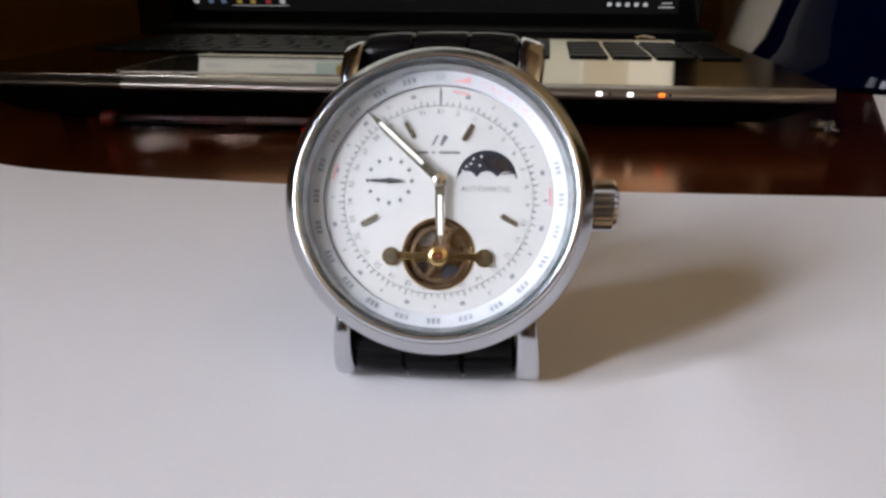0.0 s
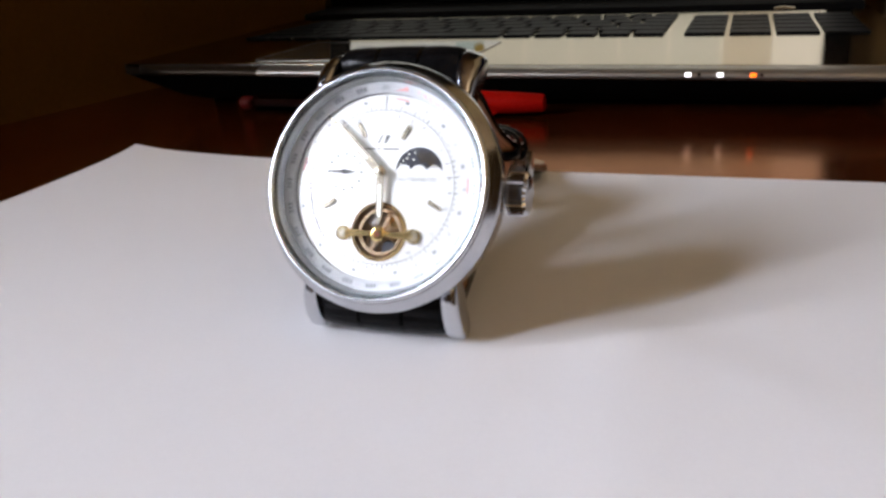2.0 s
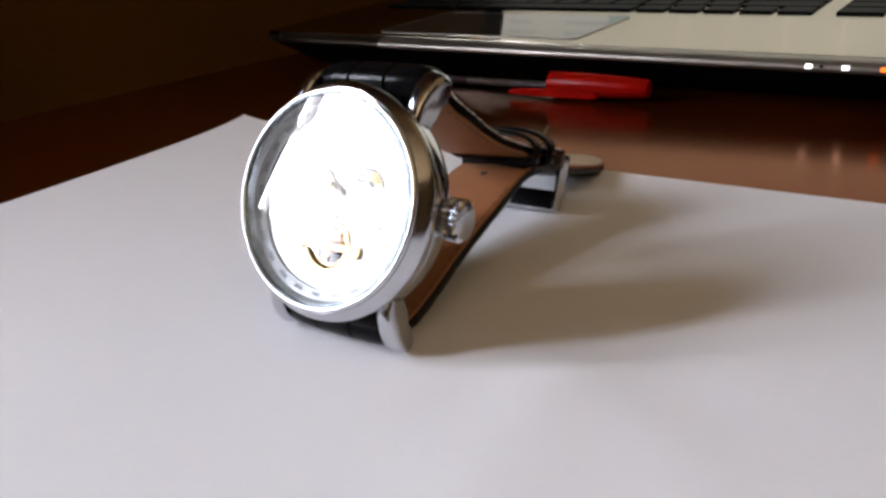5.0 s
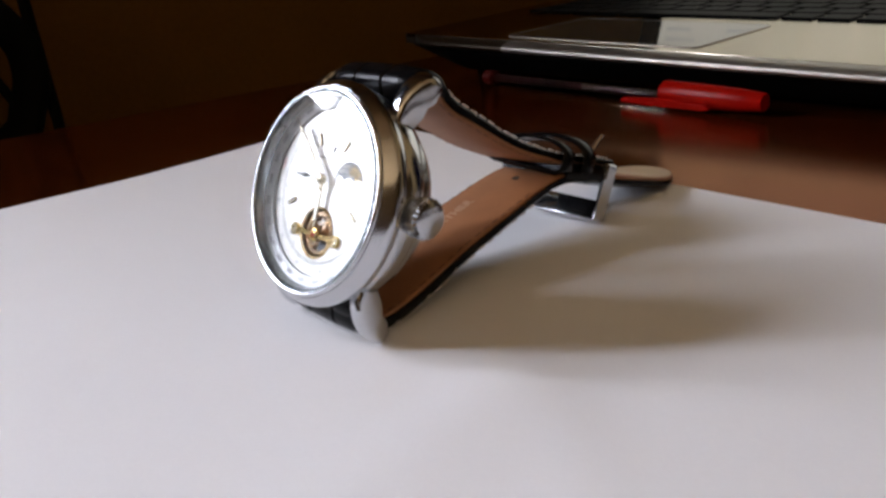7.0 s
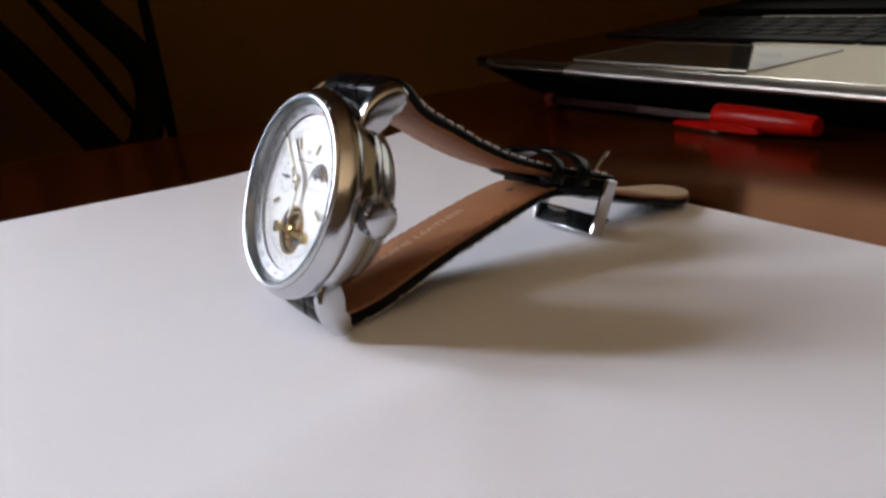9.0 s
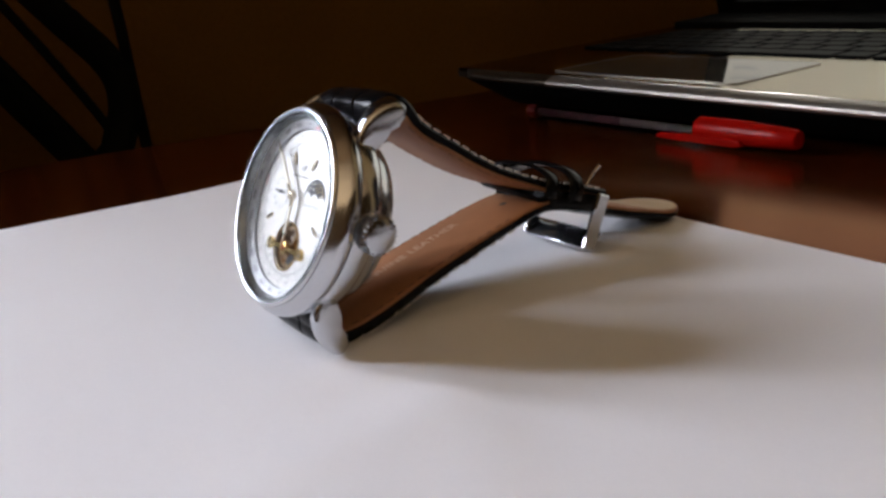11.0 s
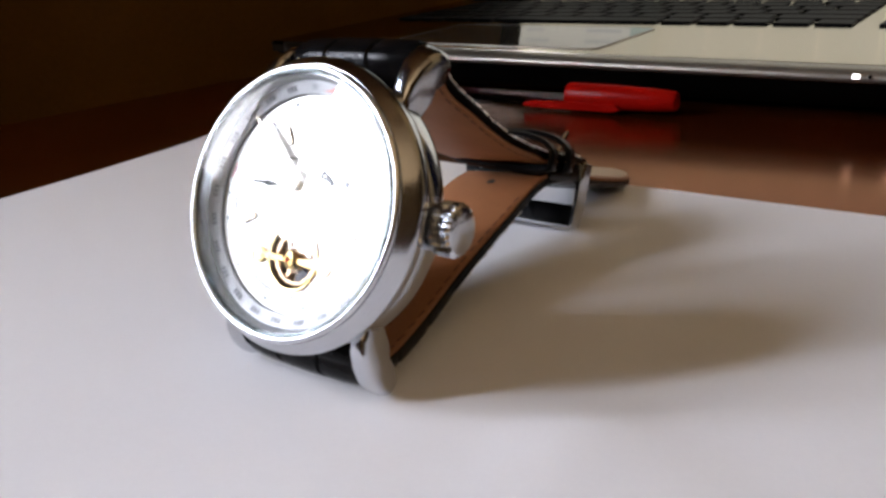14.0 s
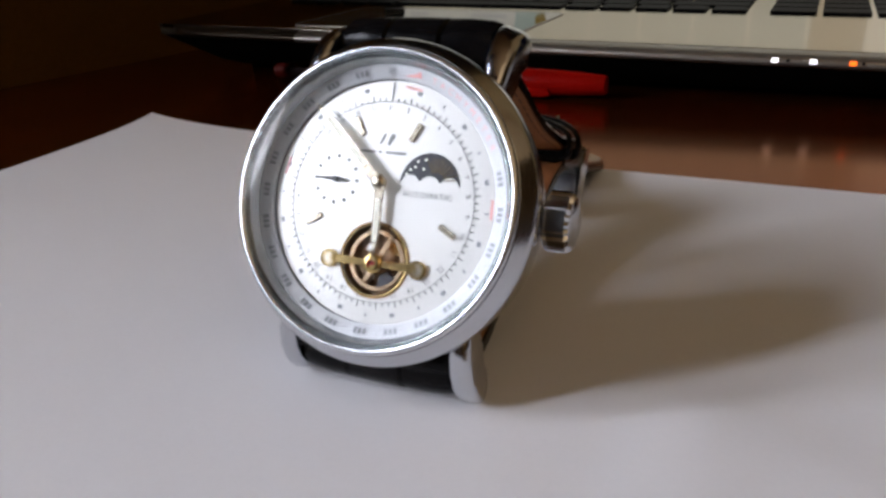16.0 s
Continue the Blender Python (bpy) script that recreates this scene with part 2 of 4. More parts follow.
def tube(path, radius, sides=10, cap=True, squash=1.0):
    """A round bar along a list of points; radius may be a list; squash flattens it across."""
    bm = bmesh.new()
    pts = [Vector(p) for p in path]
    rings, up = [], None
    for i, p in enumerate(pts):
        d = (pts[min(i + 1, len(pts) - 1)] - pts[max(i - 1, 0)]).normalized()
        if up is None:
            up = d.orthogonal().normalized()
        up = (up - d * up.dot(d)).normalized()
        side = d.cross(up)
        r = radius[i] if isinstance(radius, (list, tuple)) else radius
        rings.append([bm.verts.new(p + r * (math.cos(a) * up + squash * math.sin(a) * side)) for a in (2 * math.pi * k / sides for k in range(sides))])
    for A, B in zip(rings, rings[1:]):
        for k in range(sides):
            bm.faces.new((A[k], A[(k + 1) % sides], B[(k + 1) % sides], B[k]))
    if cap:
        bm.faces.new(rings[0][::-1])
        bm.faces.new(rings[-1])
    return bm


def smooth_path(points, n):
    """A Catmull-Rom curve through points, n steps a span."""
    P = [Vector(p) for p in points]
    P = [2 * P[0] - P[1]] + P + [2 * P[-1] - P[-2]]
    out = []
    for i in range(1, len(P) - 2):
        a, b, c, d = P[i - 1:i + 3]
        for k in range(n):
            t = k / n
            out.append(0.5 * (2 * b + (c - a) * t + (2 * a - 5 * b + 4 * c - d) * t * t + (3 * b - a - 3 * c + d) * t ** 3))
    return out + [P[-2]]


def rounded(x0, x1, y0, y1, r, n=5):
    pts = []
    for cx, cy, a0 in ((x1 - r, y1 - r, 0), (x0 + r, y1 - r, 90), (x0 + r, y0 + r, 180), (x1 - r, y0 + r, 270)):
        for k in range(n + 1):
            a = radians(a0 + 90 * k / n)
            pts.append((cx + r * math.cos(a), cy + r * math.sin(a)))
    return pts


_glyphs = {}


def writing(text, size, spread=0.0, bold=0.0):
    """Flat lettering in Blender's own font, centred, in the xy plane."""
    c = bpy.data.curves.new("lettering", "FONT")
    c.body, c.size, c.align_x, c.align_y = text, size, "CENTER", "CENTER"
    c.resolution_u = 2
    c.offset = bold
    c.space_character = 1 + spread
    o = new("lettering", c)
    bpy.context.view_layer.update()
    me = bpy.data.meshes.new_from_object(o.evaluated_get(bpy.context.evaluated_depsgraph_get()))
    bm = bmesh.new()
    bm.from_mesh(me)
    bpy.data.objects.remove(o)
    bpy.data.curves.remove(c)
    bpy.data.meshes.remove(me)
    return bm


# ---- room ----
FLOOR_Z, CEIL_Z = -0.75, 1.95
ROOM = (-1.60, 0.74, -2.0, 1.9)      # x0, x1, y0, y1


def room():
    x0, x1, y0, y1 = ROOM
    t = 0.14
    tagged(part("floor", box(x0 - t, x1 + t, y0 - t, y1 + t, FLOOR_Z - 0.1, FLOOR_Z), M_FLOOR), "dark brown floor of the room", "floor", kind="structure")
    tagged(part("ceiling", box(x0 - t, x1 + t, y0 - t, y1 + t, CEIL_Z, CEIL_Z + 0.1), M_CEIL), "pale painted ceiling", "ceiling", kind="structure")
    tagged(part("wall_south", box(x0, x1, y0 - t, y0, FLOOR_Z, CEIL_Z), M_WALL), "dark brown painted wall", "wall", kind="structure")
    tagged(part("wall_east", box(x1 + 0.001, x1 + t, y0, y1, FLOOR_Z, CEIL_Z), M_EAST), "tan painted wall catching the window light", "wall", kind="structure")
    # unseen dark block, added for the dark patch mirrored in the bezel
    tagged(part("wall_east_dark_block", box(x1 - 0.012, x1, y0, y1, FLOOR_Z, 0.45), M_WALL), "plain dark block added along the foot of the wall", "wall", kind="structure")
    tagged(part("wall_north", box(x0, x1, y1, y1 + t, FLOOR_Z, CEIL_Z), M_WALL), "brown wall with its deep shade put into the paint", "wall", kind="structure")
    tagged(part("wall_north_ochre", box(0.066, x1 - 0.013, 0.95, y1 - 0.001, FLOOR_Z, CEIL_Z), M_OCHRE), "ochre painted wall standing forward behind the laptop", "wall", kind="structure")
    (a0, a1, az, ah, _, _), (b0, b1, bz, bh, _, _) = WINDOWS
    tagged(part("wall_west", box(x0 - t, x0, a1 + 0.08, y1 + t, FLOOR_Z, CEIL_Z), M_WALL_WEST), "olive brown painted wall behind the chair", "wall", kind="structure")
    # the window wall comes forward from it
    bm = box(x0 - t, WALL_X, a1, a1 + 0.08, FLOOR_Z, CEIL_Z)
    box(WALL_X - 0.1, WALL_X, y0 - t, b0, FLOOR_Z, CEIL_Z, bm=bm)
    box(WALL_X - 0.1, WALL_X, b1, a0, FLOOR_Z, CEIL_Z, bm=bm)
    for q0, q1, lo, hi in ((a0, a1, az, ah), (b0, b1, bz, bh)):
        box(WALL_X - 0.1, WALL_X, q0, q1, FLOOR_Z, lo, bm=bm)
        box(WALL_X - 0.1, WALL_X, q0, q1, hi, CEIL_Z, bm=bm)
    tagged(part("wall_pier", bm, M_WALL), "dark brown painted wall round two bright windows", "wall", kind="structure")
    for k, (q0, q1, lo, hi, uprights, levels) in enumerate(WINDOWS):
        mid = (q0 + q1) / 2
        win = thing("window_%d" % (k + 1), pose(WALL_X, mid, lo, 0, 0, -90), "painted casement window with glazing bars letting in daylight", "window", kind="structure")
        w, h, f = (q1 - q0) / 2, hi - lo, 0.006
        bm = box(-w, -w + f, -0.040, -0.005, 0, h, 0.0015)
        box(w - f, w, -0.040, -0.005, 0, h, 0.0015, bm=bm)
        box(-w + f, w - f, -0.040, -0.005, 0, f, 0.0015, bm=bm)
        box(-w + f, w - f, -0.040, -0.005, h - f, h, 0.0015, bm=bm)
        part("window_frame", bm, M_FRAME, win)
        for y in uprights:
            part("glazing_bar", box(mid - y - 0.005, mid - y + 0.005, -0.028, -0.016, f, h - f, 0.001, 1), M_FRAME, win)
        for z in levels:
            part("glazing_bar", box(-w + f, w - f, -0.027, -0.017, z - lo - 0.006, z - lo + 0.006, 0.001, 1), M_FRAME, win)
        part("window_sill", box(-w, w, 0.002, 0.04, -0.035, -0.003, 0.004), M_FRAME, win)


room()

# ---- table ----
TABLE = pose(-0.278, -0.08, -0.0006, 0, 0, 12.9)
table = thing("table", TABLE @ pose(0, 0, FLOOR_Z + 0.0006), "polished red-brown wooden table holding watch and laptop", "table")
TOP = -FLOOR_Z - 0.0006
part("tabletop", box(0.0, 0.92, -0.42, 0.75, TOP - 0.028, TOP, 0.004, 3), M_TABLE, table, "glossy red-brown wood top")
for _x, _y in ((0.06, -0.36), (0.86, -0.36), (0.06, 0.69), (0.86, 0.69)):
    part("leg", box(_x - 0.025, _x + 0.025, _y - 0.025, _y + 0.025, 0, TOP - 0.028, 0.003), M_TABLE, table)


# ---- sheets of paper ----
def sheet(name, m, w, d, label, curl):
    """A sheet with its far left corner at the origin; curl(u, v) is its lift."""
    nu, nv = 60, 44
    bm = bmesh.new()
    g = [[bm.verts.new((w * i / nu, -d * j / nv, 0.0001 + curl(w * i / nu, d * j / nv))) for i in range(nu + 1)] for j in range(nv + 1)]
    for j in range(nv):
        for i in range(nu):
            bm.faces.new((g[j][i], g[j + 1][i], g[j + 1][i + 1], g[j][i + 1]))
    geo = bmesh.ops.extrude_face_region(bm, geom=bm.faces[:])
    for v in geo["geom"]:
        if isinstance(v, bmesh.types.BMVert):
            v.co.z += 0.00012
    ob = part(name, bm, M_PAPER)
    ob.matrix_basis = m
    return tagged(ob, label, "paper")


def curl_main(u, v):
    r = math.hypot(u, v)
    corner = 0.0033 * max(0.0, 1 - r / 0.100) ** 1.2 + 0.0022 * math.exp(-r / 0.014)
    wave = 0.0006 * max(0.0, math.sin(u * 21 + 0.8)) * max(0.0, 1 - v / 0.04) * min(1.0, u / 0.1)
    ripple = 0.00022 * (1 + math.sin(31 * u + 58 * v + 0.4)) * (1 + math.sin(47 * u - 22 * v)) * min(1.0, v / 0.06)
    fan = 0.0
    for turn, reach, high in ((-62, 0.050, 0.0014), (-38, 0.060, 0.0012), (-80, 0.070, 0.0012), (-118, 0.045, 0.0010)):
        c, q = math.cos(radians(turn)), math.sin(radians(turn))
        x, y = u - 0.188, -(v - 0.098)
        along, across = x * c + y * q, -x * q + y * c
        if along > 0.004:
            fan += high * math.exp(-(across / (0.003 + 0.10 * along)) ** 2) * max(0.0, 1 - along / reach) * min(1.0, (along - 0.004) / 0.01)
    return corner + wave + ripple * 0.25 + fan


sheet("paper_sheet", pose(-0.1735, 0.0795, 0, 0, 0, 12.0), 0.297, 0.21, "blank white paper sheet lying under the wristwatch", curl_main)
sheet("paper_sheet", pose(0.1228, 0.381, 0, 0, 0, -7.6), 0.297, 0.205, "white paper sheet lying beside the laptop", lambda u, v: 0.0)


# ---- wristwatch ----
TILT_BACK = 23.1
CASE = pose(0, 0, 0.0266, 90 - TILT_BACK, 0, 0)      # x to 3 o'clock, y to 12, z out of the face
watch = thing("wristwatch", pose(0.0002, 0.0, 0.0001, 0, 0, 13.2), "steel wristwatch with white dial and black leather strap", "wristwatch")


def case():
    bez = lathe([(0.0187, -0.0005), (0.0205, -0.0005), (0.0209, -0.0002), (0.0211, 0.0003), (0.02112, 0.0012), (0.0210, 0.0018), (0.0207, 0.0023), (0.01955, 0.0038), (0.0193, 0.0038), (0.0186, 0.0034), (0.0186, 0.0010)], 160)
    part("bezel", bez, M_STEEL, watch, "polished steel bezel", CASE)
    rim = [(0.01893 + 0.00052 * math.cos(radians(a)), 0.0041 + 0.00052 * math.sin(radians(a))) for a in range(-40, 221, 20)]
    part("bezel_rim", lathe(rim, 160), M_SATIN, watch, "rounded polished steel rim round the glass", CASE)
    part("crystal", lathe([(0, 0.0038), (0.0184, 0.0038), (0.0184, 0.0043), (0.0182, 0.0046), (0, 0.0046)], 96, False), M_GLASS, watch, "flat clear watch glass", CASE).visible_shadow = False
    part("crystal_edge", lathe([(0.01842, 0.0041), (0.01846, 0.0041), (0.01846, 0.0046), (0.01834, 0.00472), (0.0182, 0.00472), (0.0183, 0.0046)], 128), M_GLASS_EDGE, watch, "blue-green edge of the glass", CASE)
    body = lathe([(0.0, -0.0086), (0.0155, -0.0086), (0.0174, -0.0083), (0.0186, -0.0074), (0.0189, -0.0064), (0.0190, -0.0059), (0.0197, -0.0054), (0.0203, -0.0046), (0.0205, -0.0036), (0.0205, -0.0014), (0.0203, -0.0008), (0.0198, -0.0006), (0.0190, -0.0006), (0.0187, -0.0012), (0.0187, -0.0034), (0.0, -0.0034)], 128, False)
    part("case_body", body, M_STEEL, watch, "polished steel case", CASE)
    part("case_back", lathe([(0, -0.0087), (0.0163, -0.0087), (0.0171, -0.0092), (0.0165, -0.0103), (0.0124, -0.0107), (0, -0.0107)], 96, False), M_SATIN, watch, "brushed steel case back", CASE)
    # four lugs: side outline (y, z), drawn out across x
    side = [(0.0120, -0.0012), (0.0165, -0.0006), (0.0190, -0.0010), (0.0213, -0.0022), (0.0231, -0.0038), (0.0244, -0.0057), (0.0248, -0.0074), (0.0243, -0.0087), (0.0231, -0.0095), (0.0218, -0.0094), (0.0205, -0.0083), (0.0192, -0.0068), (0.0176, -0.0054), (0.0120, -0.0044)]
    for sx in (1, -1):
        for sy in (1, -1):
            inner, outer = {(1, 1): (0.0108, 0.0144), (1, -1): (0.0110, 0.0144), (-1, 1): (0.0121, 0.0152), (-1, -1): (0.0118, 0.0146)}[sx, sy]
            bm = prism(side, inner, outer, 0.0010, 3)
            for v in bm.verts:
                q = (v.co.z - inner) / (outer - inner)
                if sy > 0:                    # the tips slope down outwards
                    v.co.x += ((0.0011 if sx > 0 else 0.0006) - 0.0015 * q) * min(1.0, max(0.0, (v.co.x - 0.016) / 0.006))
                if q > 0.6:                   # the outer flank leans in towards the case
                    v.co.z += 0.10 * (v.co.x - 0.0215)
            m = Matrix(((0, 0, sx, 0), (sy, 0, 0, 0), (0, 1, 0, 0), (0, 0, 0, 1)))
            bmesh.ops.transform(bm, matrix=m, verts=bm.verts[:])
            part("lug", bm, M_STEEL, watch, "", CASE)
    # crown
    n = 22
    bm = bmesh.new()
    rings = []
    for x, r, flute in ((0.0196, 0.0018, 0), (0.0209, 0.0018, 0), (0.0209, 0.0030, 0.2), (0.0213, 0.0037, 1), (0.0239, 0.0037, 1), (0.0244, 0.0032, 0.3), (0.0247, 0.0022, 0), (0.0248, 0.0, 0)):
        rings.append([bm.verts.new((x, 0.0002 + (r - 0.00065 * flute * (k % 2)) * math.cos(math.pi * k / n), -0.0034 + (r - 0.00065 * flute * (k % 2)) * math.sin(math.pi * k / n))) for k in range(2 * n)])
    for A, B in zip(rings, rings[1:]):
        for k in range(2 * n):
            bm.faces.new((A[k], A[(k + 1) % (2 * n)], B[(k + 1) % (2 * n)], B[k]))
    bmesh.ops.remove_doubles(bm, verts=bm.verts[:], dist=1e-7)
    part("crown", bm, M_STEEL, watch, "fluted steel winding crown", CASE, 20)
    for sy in (1, -1):
        part("spring_bar", tube([(-0.011, sy * 0.0225, -0.0066), (0.011, sy * 0.0225, -0.0066)], 0.0008), M_SATIN, watch, "", CASE)


def disc_with_hole(r, cx, cy, hr, z0, z1, n=96, k=48):
    bm = bmesh.new()
    outer = [bm.verts.new((r * math.cos(2 * math.pi * i / n), r * math.sin(2 * math.pi * i / n), z1)) for i in range(n)]
    inner = [bm.verts.new((cx + hr * math.cos(2 * math.pi * i / k), cy + hr * math.sin(2 * math.pi * i / k), z1)) for i in range(k)]
    edges = [bm.edges.new((L[i], L[(i + 1) % len(L)])) for L in (outer, inner) for i in range(len(L))]
    bmesh.ops.triangle_fill(bm, use_beauty=True, edges=edges)
    geo = bmesh.ops.extrude_face_region(bm, geom=bm.faces[:])
    for v in geo["geom"]:
        if isinstance(v, bmesh.types.BMVert):
            v.co.z = z0
    return bm


PIVOT = (0.0003, 0.0024)
BAL = (0.0003, -0.0075)
DIAL = CASE @ pose(0, 0, 0.0008)      # the dial's face


def dial():
    d = part("dial", disc_with_hole(0.0157, BAL[0], BAL[1], 0.0046, -0.0004, 0.0), M_DIAL, watch, "silver-white dial with printed scales", DIAL)
    part("flange", lathe([(0.0182, 0.0002), (0.0158, 0.00005), (0.0157, 0.0003), (0.0158, 0.0006), (0.0174, 0.0013), (0.0182, 0.00135)], 128), M_FLANGE, watch, "silver-grey tachymeter ring", DIAL)
    part("rehaut", lathe([(0.01845, 0.00275), (0.01845, 0.0014), (0.01745, 0.0014), (0.0175, 0.0016), (0.0180, 0.00275)], 128), M_REHAUT, watch, "grey sloping inner ring", DIAL)
    z = 0.00006
    # printed tracks
    bm = bmesh.new()
    for i in range(93):
        ln = 0.0008 if i % 3 == 0 else 0.0005
        merge(bm, box(-0.00008, 0.00008, 0.01295, 0.01295 + ln, z, z + 0.00003), pose(0, 0, 0, 0, 0, 360 * i / 93))
    for r in (0.01290,):
        merge(bm, lathe([(r, z), (r + 0.00008, z), (r + 0.00008, z + 0.00003), (r, z + 0.00003)], 128))
    box(-0.00010, 0.00010, 0.0136, 0.0153, z, z + 0.00003, bm=bm)
    part("minute_track", bm, M_GREY_INK, d, "grey printed minute track", DIAL)
    bm = bmesh.new()
    for i in range(31):
        merge(bm, writing(str(i + 1 if i else 31), 0.0010), pose(0, 0, z, 0, 0, -360 * i / 31) @ pose(0, 0.0121, 0))
    part("date_numerals", bm, M_GREY_INK, d, "grey printed date numerals", DIAL)
    bm = bmesh.new()
    for i in range(24):
        merge(bm, box(-0.00034 if i % 2 else -0.00012, 0.00034 if i % 2 else 0.00012, -0.00026, 0.00026, 0, 0.00003), pose(0, 0, z, 0, 0, 15 * i) @ pose(0, 0.0146, 0))
    part("outer_marks", bm, M_FAINT_INK, d, "", DIAL)
    bm = bmesh.new()
    for i in range(24):
        if 0 <= i <= 4:
            continue
        for k in (-1, 0, 1):
            merge(bm, box(-0.00022, 0.00022, -0.00038, 0.00038, 0, 0.00003), pose(0, 0, 0.00105, 0, 0, -15 * i - 2.3 * k) @ pose(0, 0.0166, 0, 24, 0, 0))
    merge(bm, writing("60", 0.0012), pose(0, 0, 0.00106, 0, 0, 0) @ pose(0, 0.0166, 0, 24, 0, 0))
    part("tachymeter_marks", bm, M_FAINT_INK, d, "", DIAL)
    bm = bmesh.new()
    for i, ch in enumerate("TACHYMETER"):
        merge(bm, writing(ch, 0.0012), pose(0, 0, 0.00106, 0, 0, -21 - 4.5 * i) @ pose(0, 0.0166, 0, 24, 0, 0))
    merge(bm, prism([(-0.0013, -0.0005), (0.0012, -0.0003), (0.0010, 0.0006), (0.0003, 0.0001)], 0, 0.00004), pose(0, 0, 0.00106, 0, 0, -10.5) @ pose(0, 0.0166, 0, 24, 0, 0))
    for turn, rad in ((-11, 0.0150), (76, 0.0148), (-88, 0.0152)):
        merge(bm, box(-0.0012, 0.0012, -0.00016, 0.00016, 0, 0.00003), pose(0, 0, z, 0, 0, turn) @ pose(0, rad, 0))
    part("red_lettering", bm, M_RED_INK, d, "red printed lettering", DIAL)
    # applied bar indexes
    for x, y, turn in ((0.0039, 0.0092, -30), (-0.0041, 0.0095, 30), (0.0098, -0.0028, 60), (-0.0093, -0.0031, -60)):
        part("index", merge(None, box(-0.00038, 0.00038, -0.0013, 0.0013, 0, 0.0004, 0.0001, 1), pose(x, y, 0, 0, 0, turn)), M_HAND, d, "", DIAL)
    # small seconds
    sub = part("subdial", merge(None, lathe([(0, 0), (0.0034, 0), (0.0034, 0.00004), (0.0, 0.00004)], 64, False), pose(-0.0067, 0.0024, 0)), M_DIAL, d, "", DIAL)
    bm = bmesh.new()
    for i in range(12):
        merge(bm, box(-0.00022, 0.00022, 0.0028, 0.0033, 0, 0.00003), pose(-0.0067, 0.0024, z, 0, 0, 30 * i))
    part("subdial_marks", bm, M_GREY_INK, d, "", DIAL)
    bm = prism([(-0.0026, -0.00012), (0.0006, -0.0003), (0.0022, 0.0), (0.0006, 0.0003), (-0.0026, 0.00012)], 0.0003, 0.0005)
    merge(bm, lathe([(0, 0), (0.0004, 0), (0.0004, 0.0006), (0, 0.0006)], 20, False))
    part("subdial_hand", merge(None, bm, pose(-0.0067, 0.0024, 0)), M_INK, d, "black pointer", DIAL)
    # moon phase window
    pts = [(0.0041 * math.cos(math.pi * k / 32), 0.0041 * math.sin(math.pi * k / 32)) for k in range(33)]
    for cx, r in ((-0.0027, 0.0013), (0.0, 0.0014), (0.0027, 0.0013)):
        pts += [(cx - r * math.cos(math.pi * k / 8), 0.0012 * math.sin(math.pi * k / 8)) for k in range(1, 8)]
    part("moon_disc", merge(None, prism(pts, 0, 0.00008), pose(0.0066, 0.0027, 0)), M_NIGHT, d, "dark night-sky moon disc", DIAL)
    bm = bmesh.new()
    for k in range(9):
        merge(bm, box(0.0011, 0.0028, -0.00006, 0.00006, 0.00009, 0.00013), pose(0.0075, 0.0033, 0, 0, 0, 8 + 14 * k))
    part("moon_rays", bm, M_GOLD, d, "", DIAL)
    bm = bmesh.new()
    for x, y in ((-0.0028, 0.0018), (-0.0019, 0.0029), (-0.0010, 0.0020), (-0.0022, 0.0022), (-0.0008, 0.0032), (-0.0033, 0.0012)):
        merge(bm, lathe([(0, 0.00009), (0.00016, 0.00009), (0.00016, 0.00013), (0, 0.00013)], 10, False), pose(0.0066 + x, 0.0027 + y, 0))
    part("star", bm, M_LUME, d, "", DIAL)
    # lettering and emblem
    part("lettering", merge(None, writing("AUTOMATIC", 0.0011, 0.1), pose(0.0065, 0.0014, z)), M_GREY_INK, d, "grey printed word", DIAL)
    bm = box(-0.0036, -0.0014, -0.00016, 0.00016, z, z + 0.00003)
    box(-0.0009, -0.0005, -0.00016, 0.00016, z, z + 0.00003, bm=bm)
    box(0.0001, 0.0030, -0.00016, 0.00016, z, z + 0.00003, bm=bm)
    part("brand_line", merge(None, bm, pose(-0.0001, 0.0064, 0)), M_GREY_INK, d, "", DIAL)
    bm = prism([(-0.0011, -0.0006), (-0.0008, -0.0006), (-0.0001, 0.0008), (-0.0004, 0.0008)], z, z + 0.00003)
    merge(bm, prism([(0.0001, -0.0006), (0.0004, -0.0007), (0.0012, 0.0006), (0.0006, 0.0009), (0.0003, 0.0003)], z, z + 0.00003))
    part("emblem", merge(None, bm, pose(0.0, 0.0080, 0)), M_GREY_INK, d, "", DIAL)
    # open balance
    part("balance_well", merge(None, lathe([(0, -0.0024), (0.0046, -0.0024), (0.0046, -0.0004), (0.0048, 0.0001), (0.0050, 0.0001), (0.0050, -0.0036), (0, -0.0036)], 64, False), pose(*BAL, 0)), M_WELL, d, "open aperture over the movement", DIAL)
    part("aperture_rim", merge(None, lathe([(0.0045, 0.0001), (0.0048, 0.0001), (0.0048, 0.00022), (0.0045, 0.0002)], 64), pose(*BAL, 0)), M_GOLD, d, "gilt aperture rim", DIAL)
    part("balance_wheel", merge(None, lathe([(0.0034, -0.0011), (0.0039, -0.0011), (0.0039, -0.0005), (0.0034, -0.0005)], 64), pose(*BAL, 0)), M_ROSE, d, "rose gilt balance wheel", DIAL)
    bm = merge(None, box(-0.0034, 0.0034, -0.0003, 0.0003, -0.0012, -0.0008), pose(0, 0, 0, 0, 0, 62))
    for k in range(4):
        merge(bm, lathe([(0.0012 + 0.0004 * k, -0.0010), (0.00125 + 0.0004 * k, -0.0010), (0.00125 + 0.0004 * k, -0.0008), (0.0012 + 0.0004 * k, -0.0008)], 32))
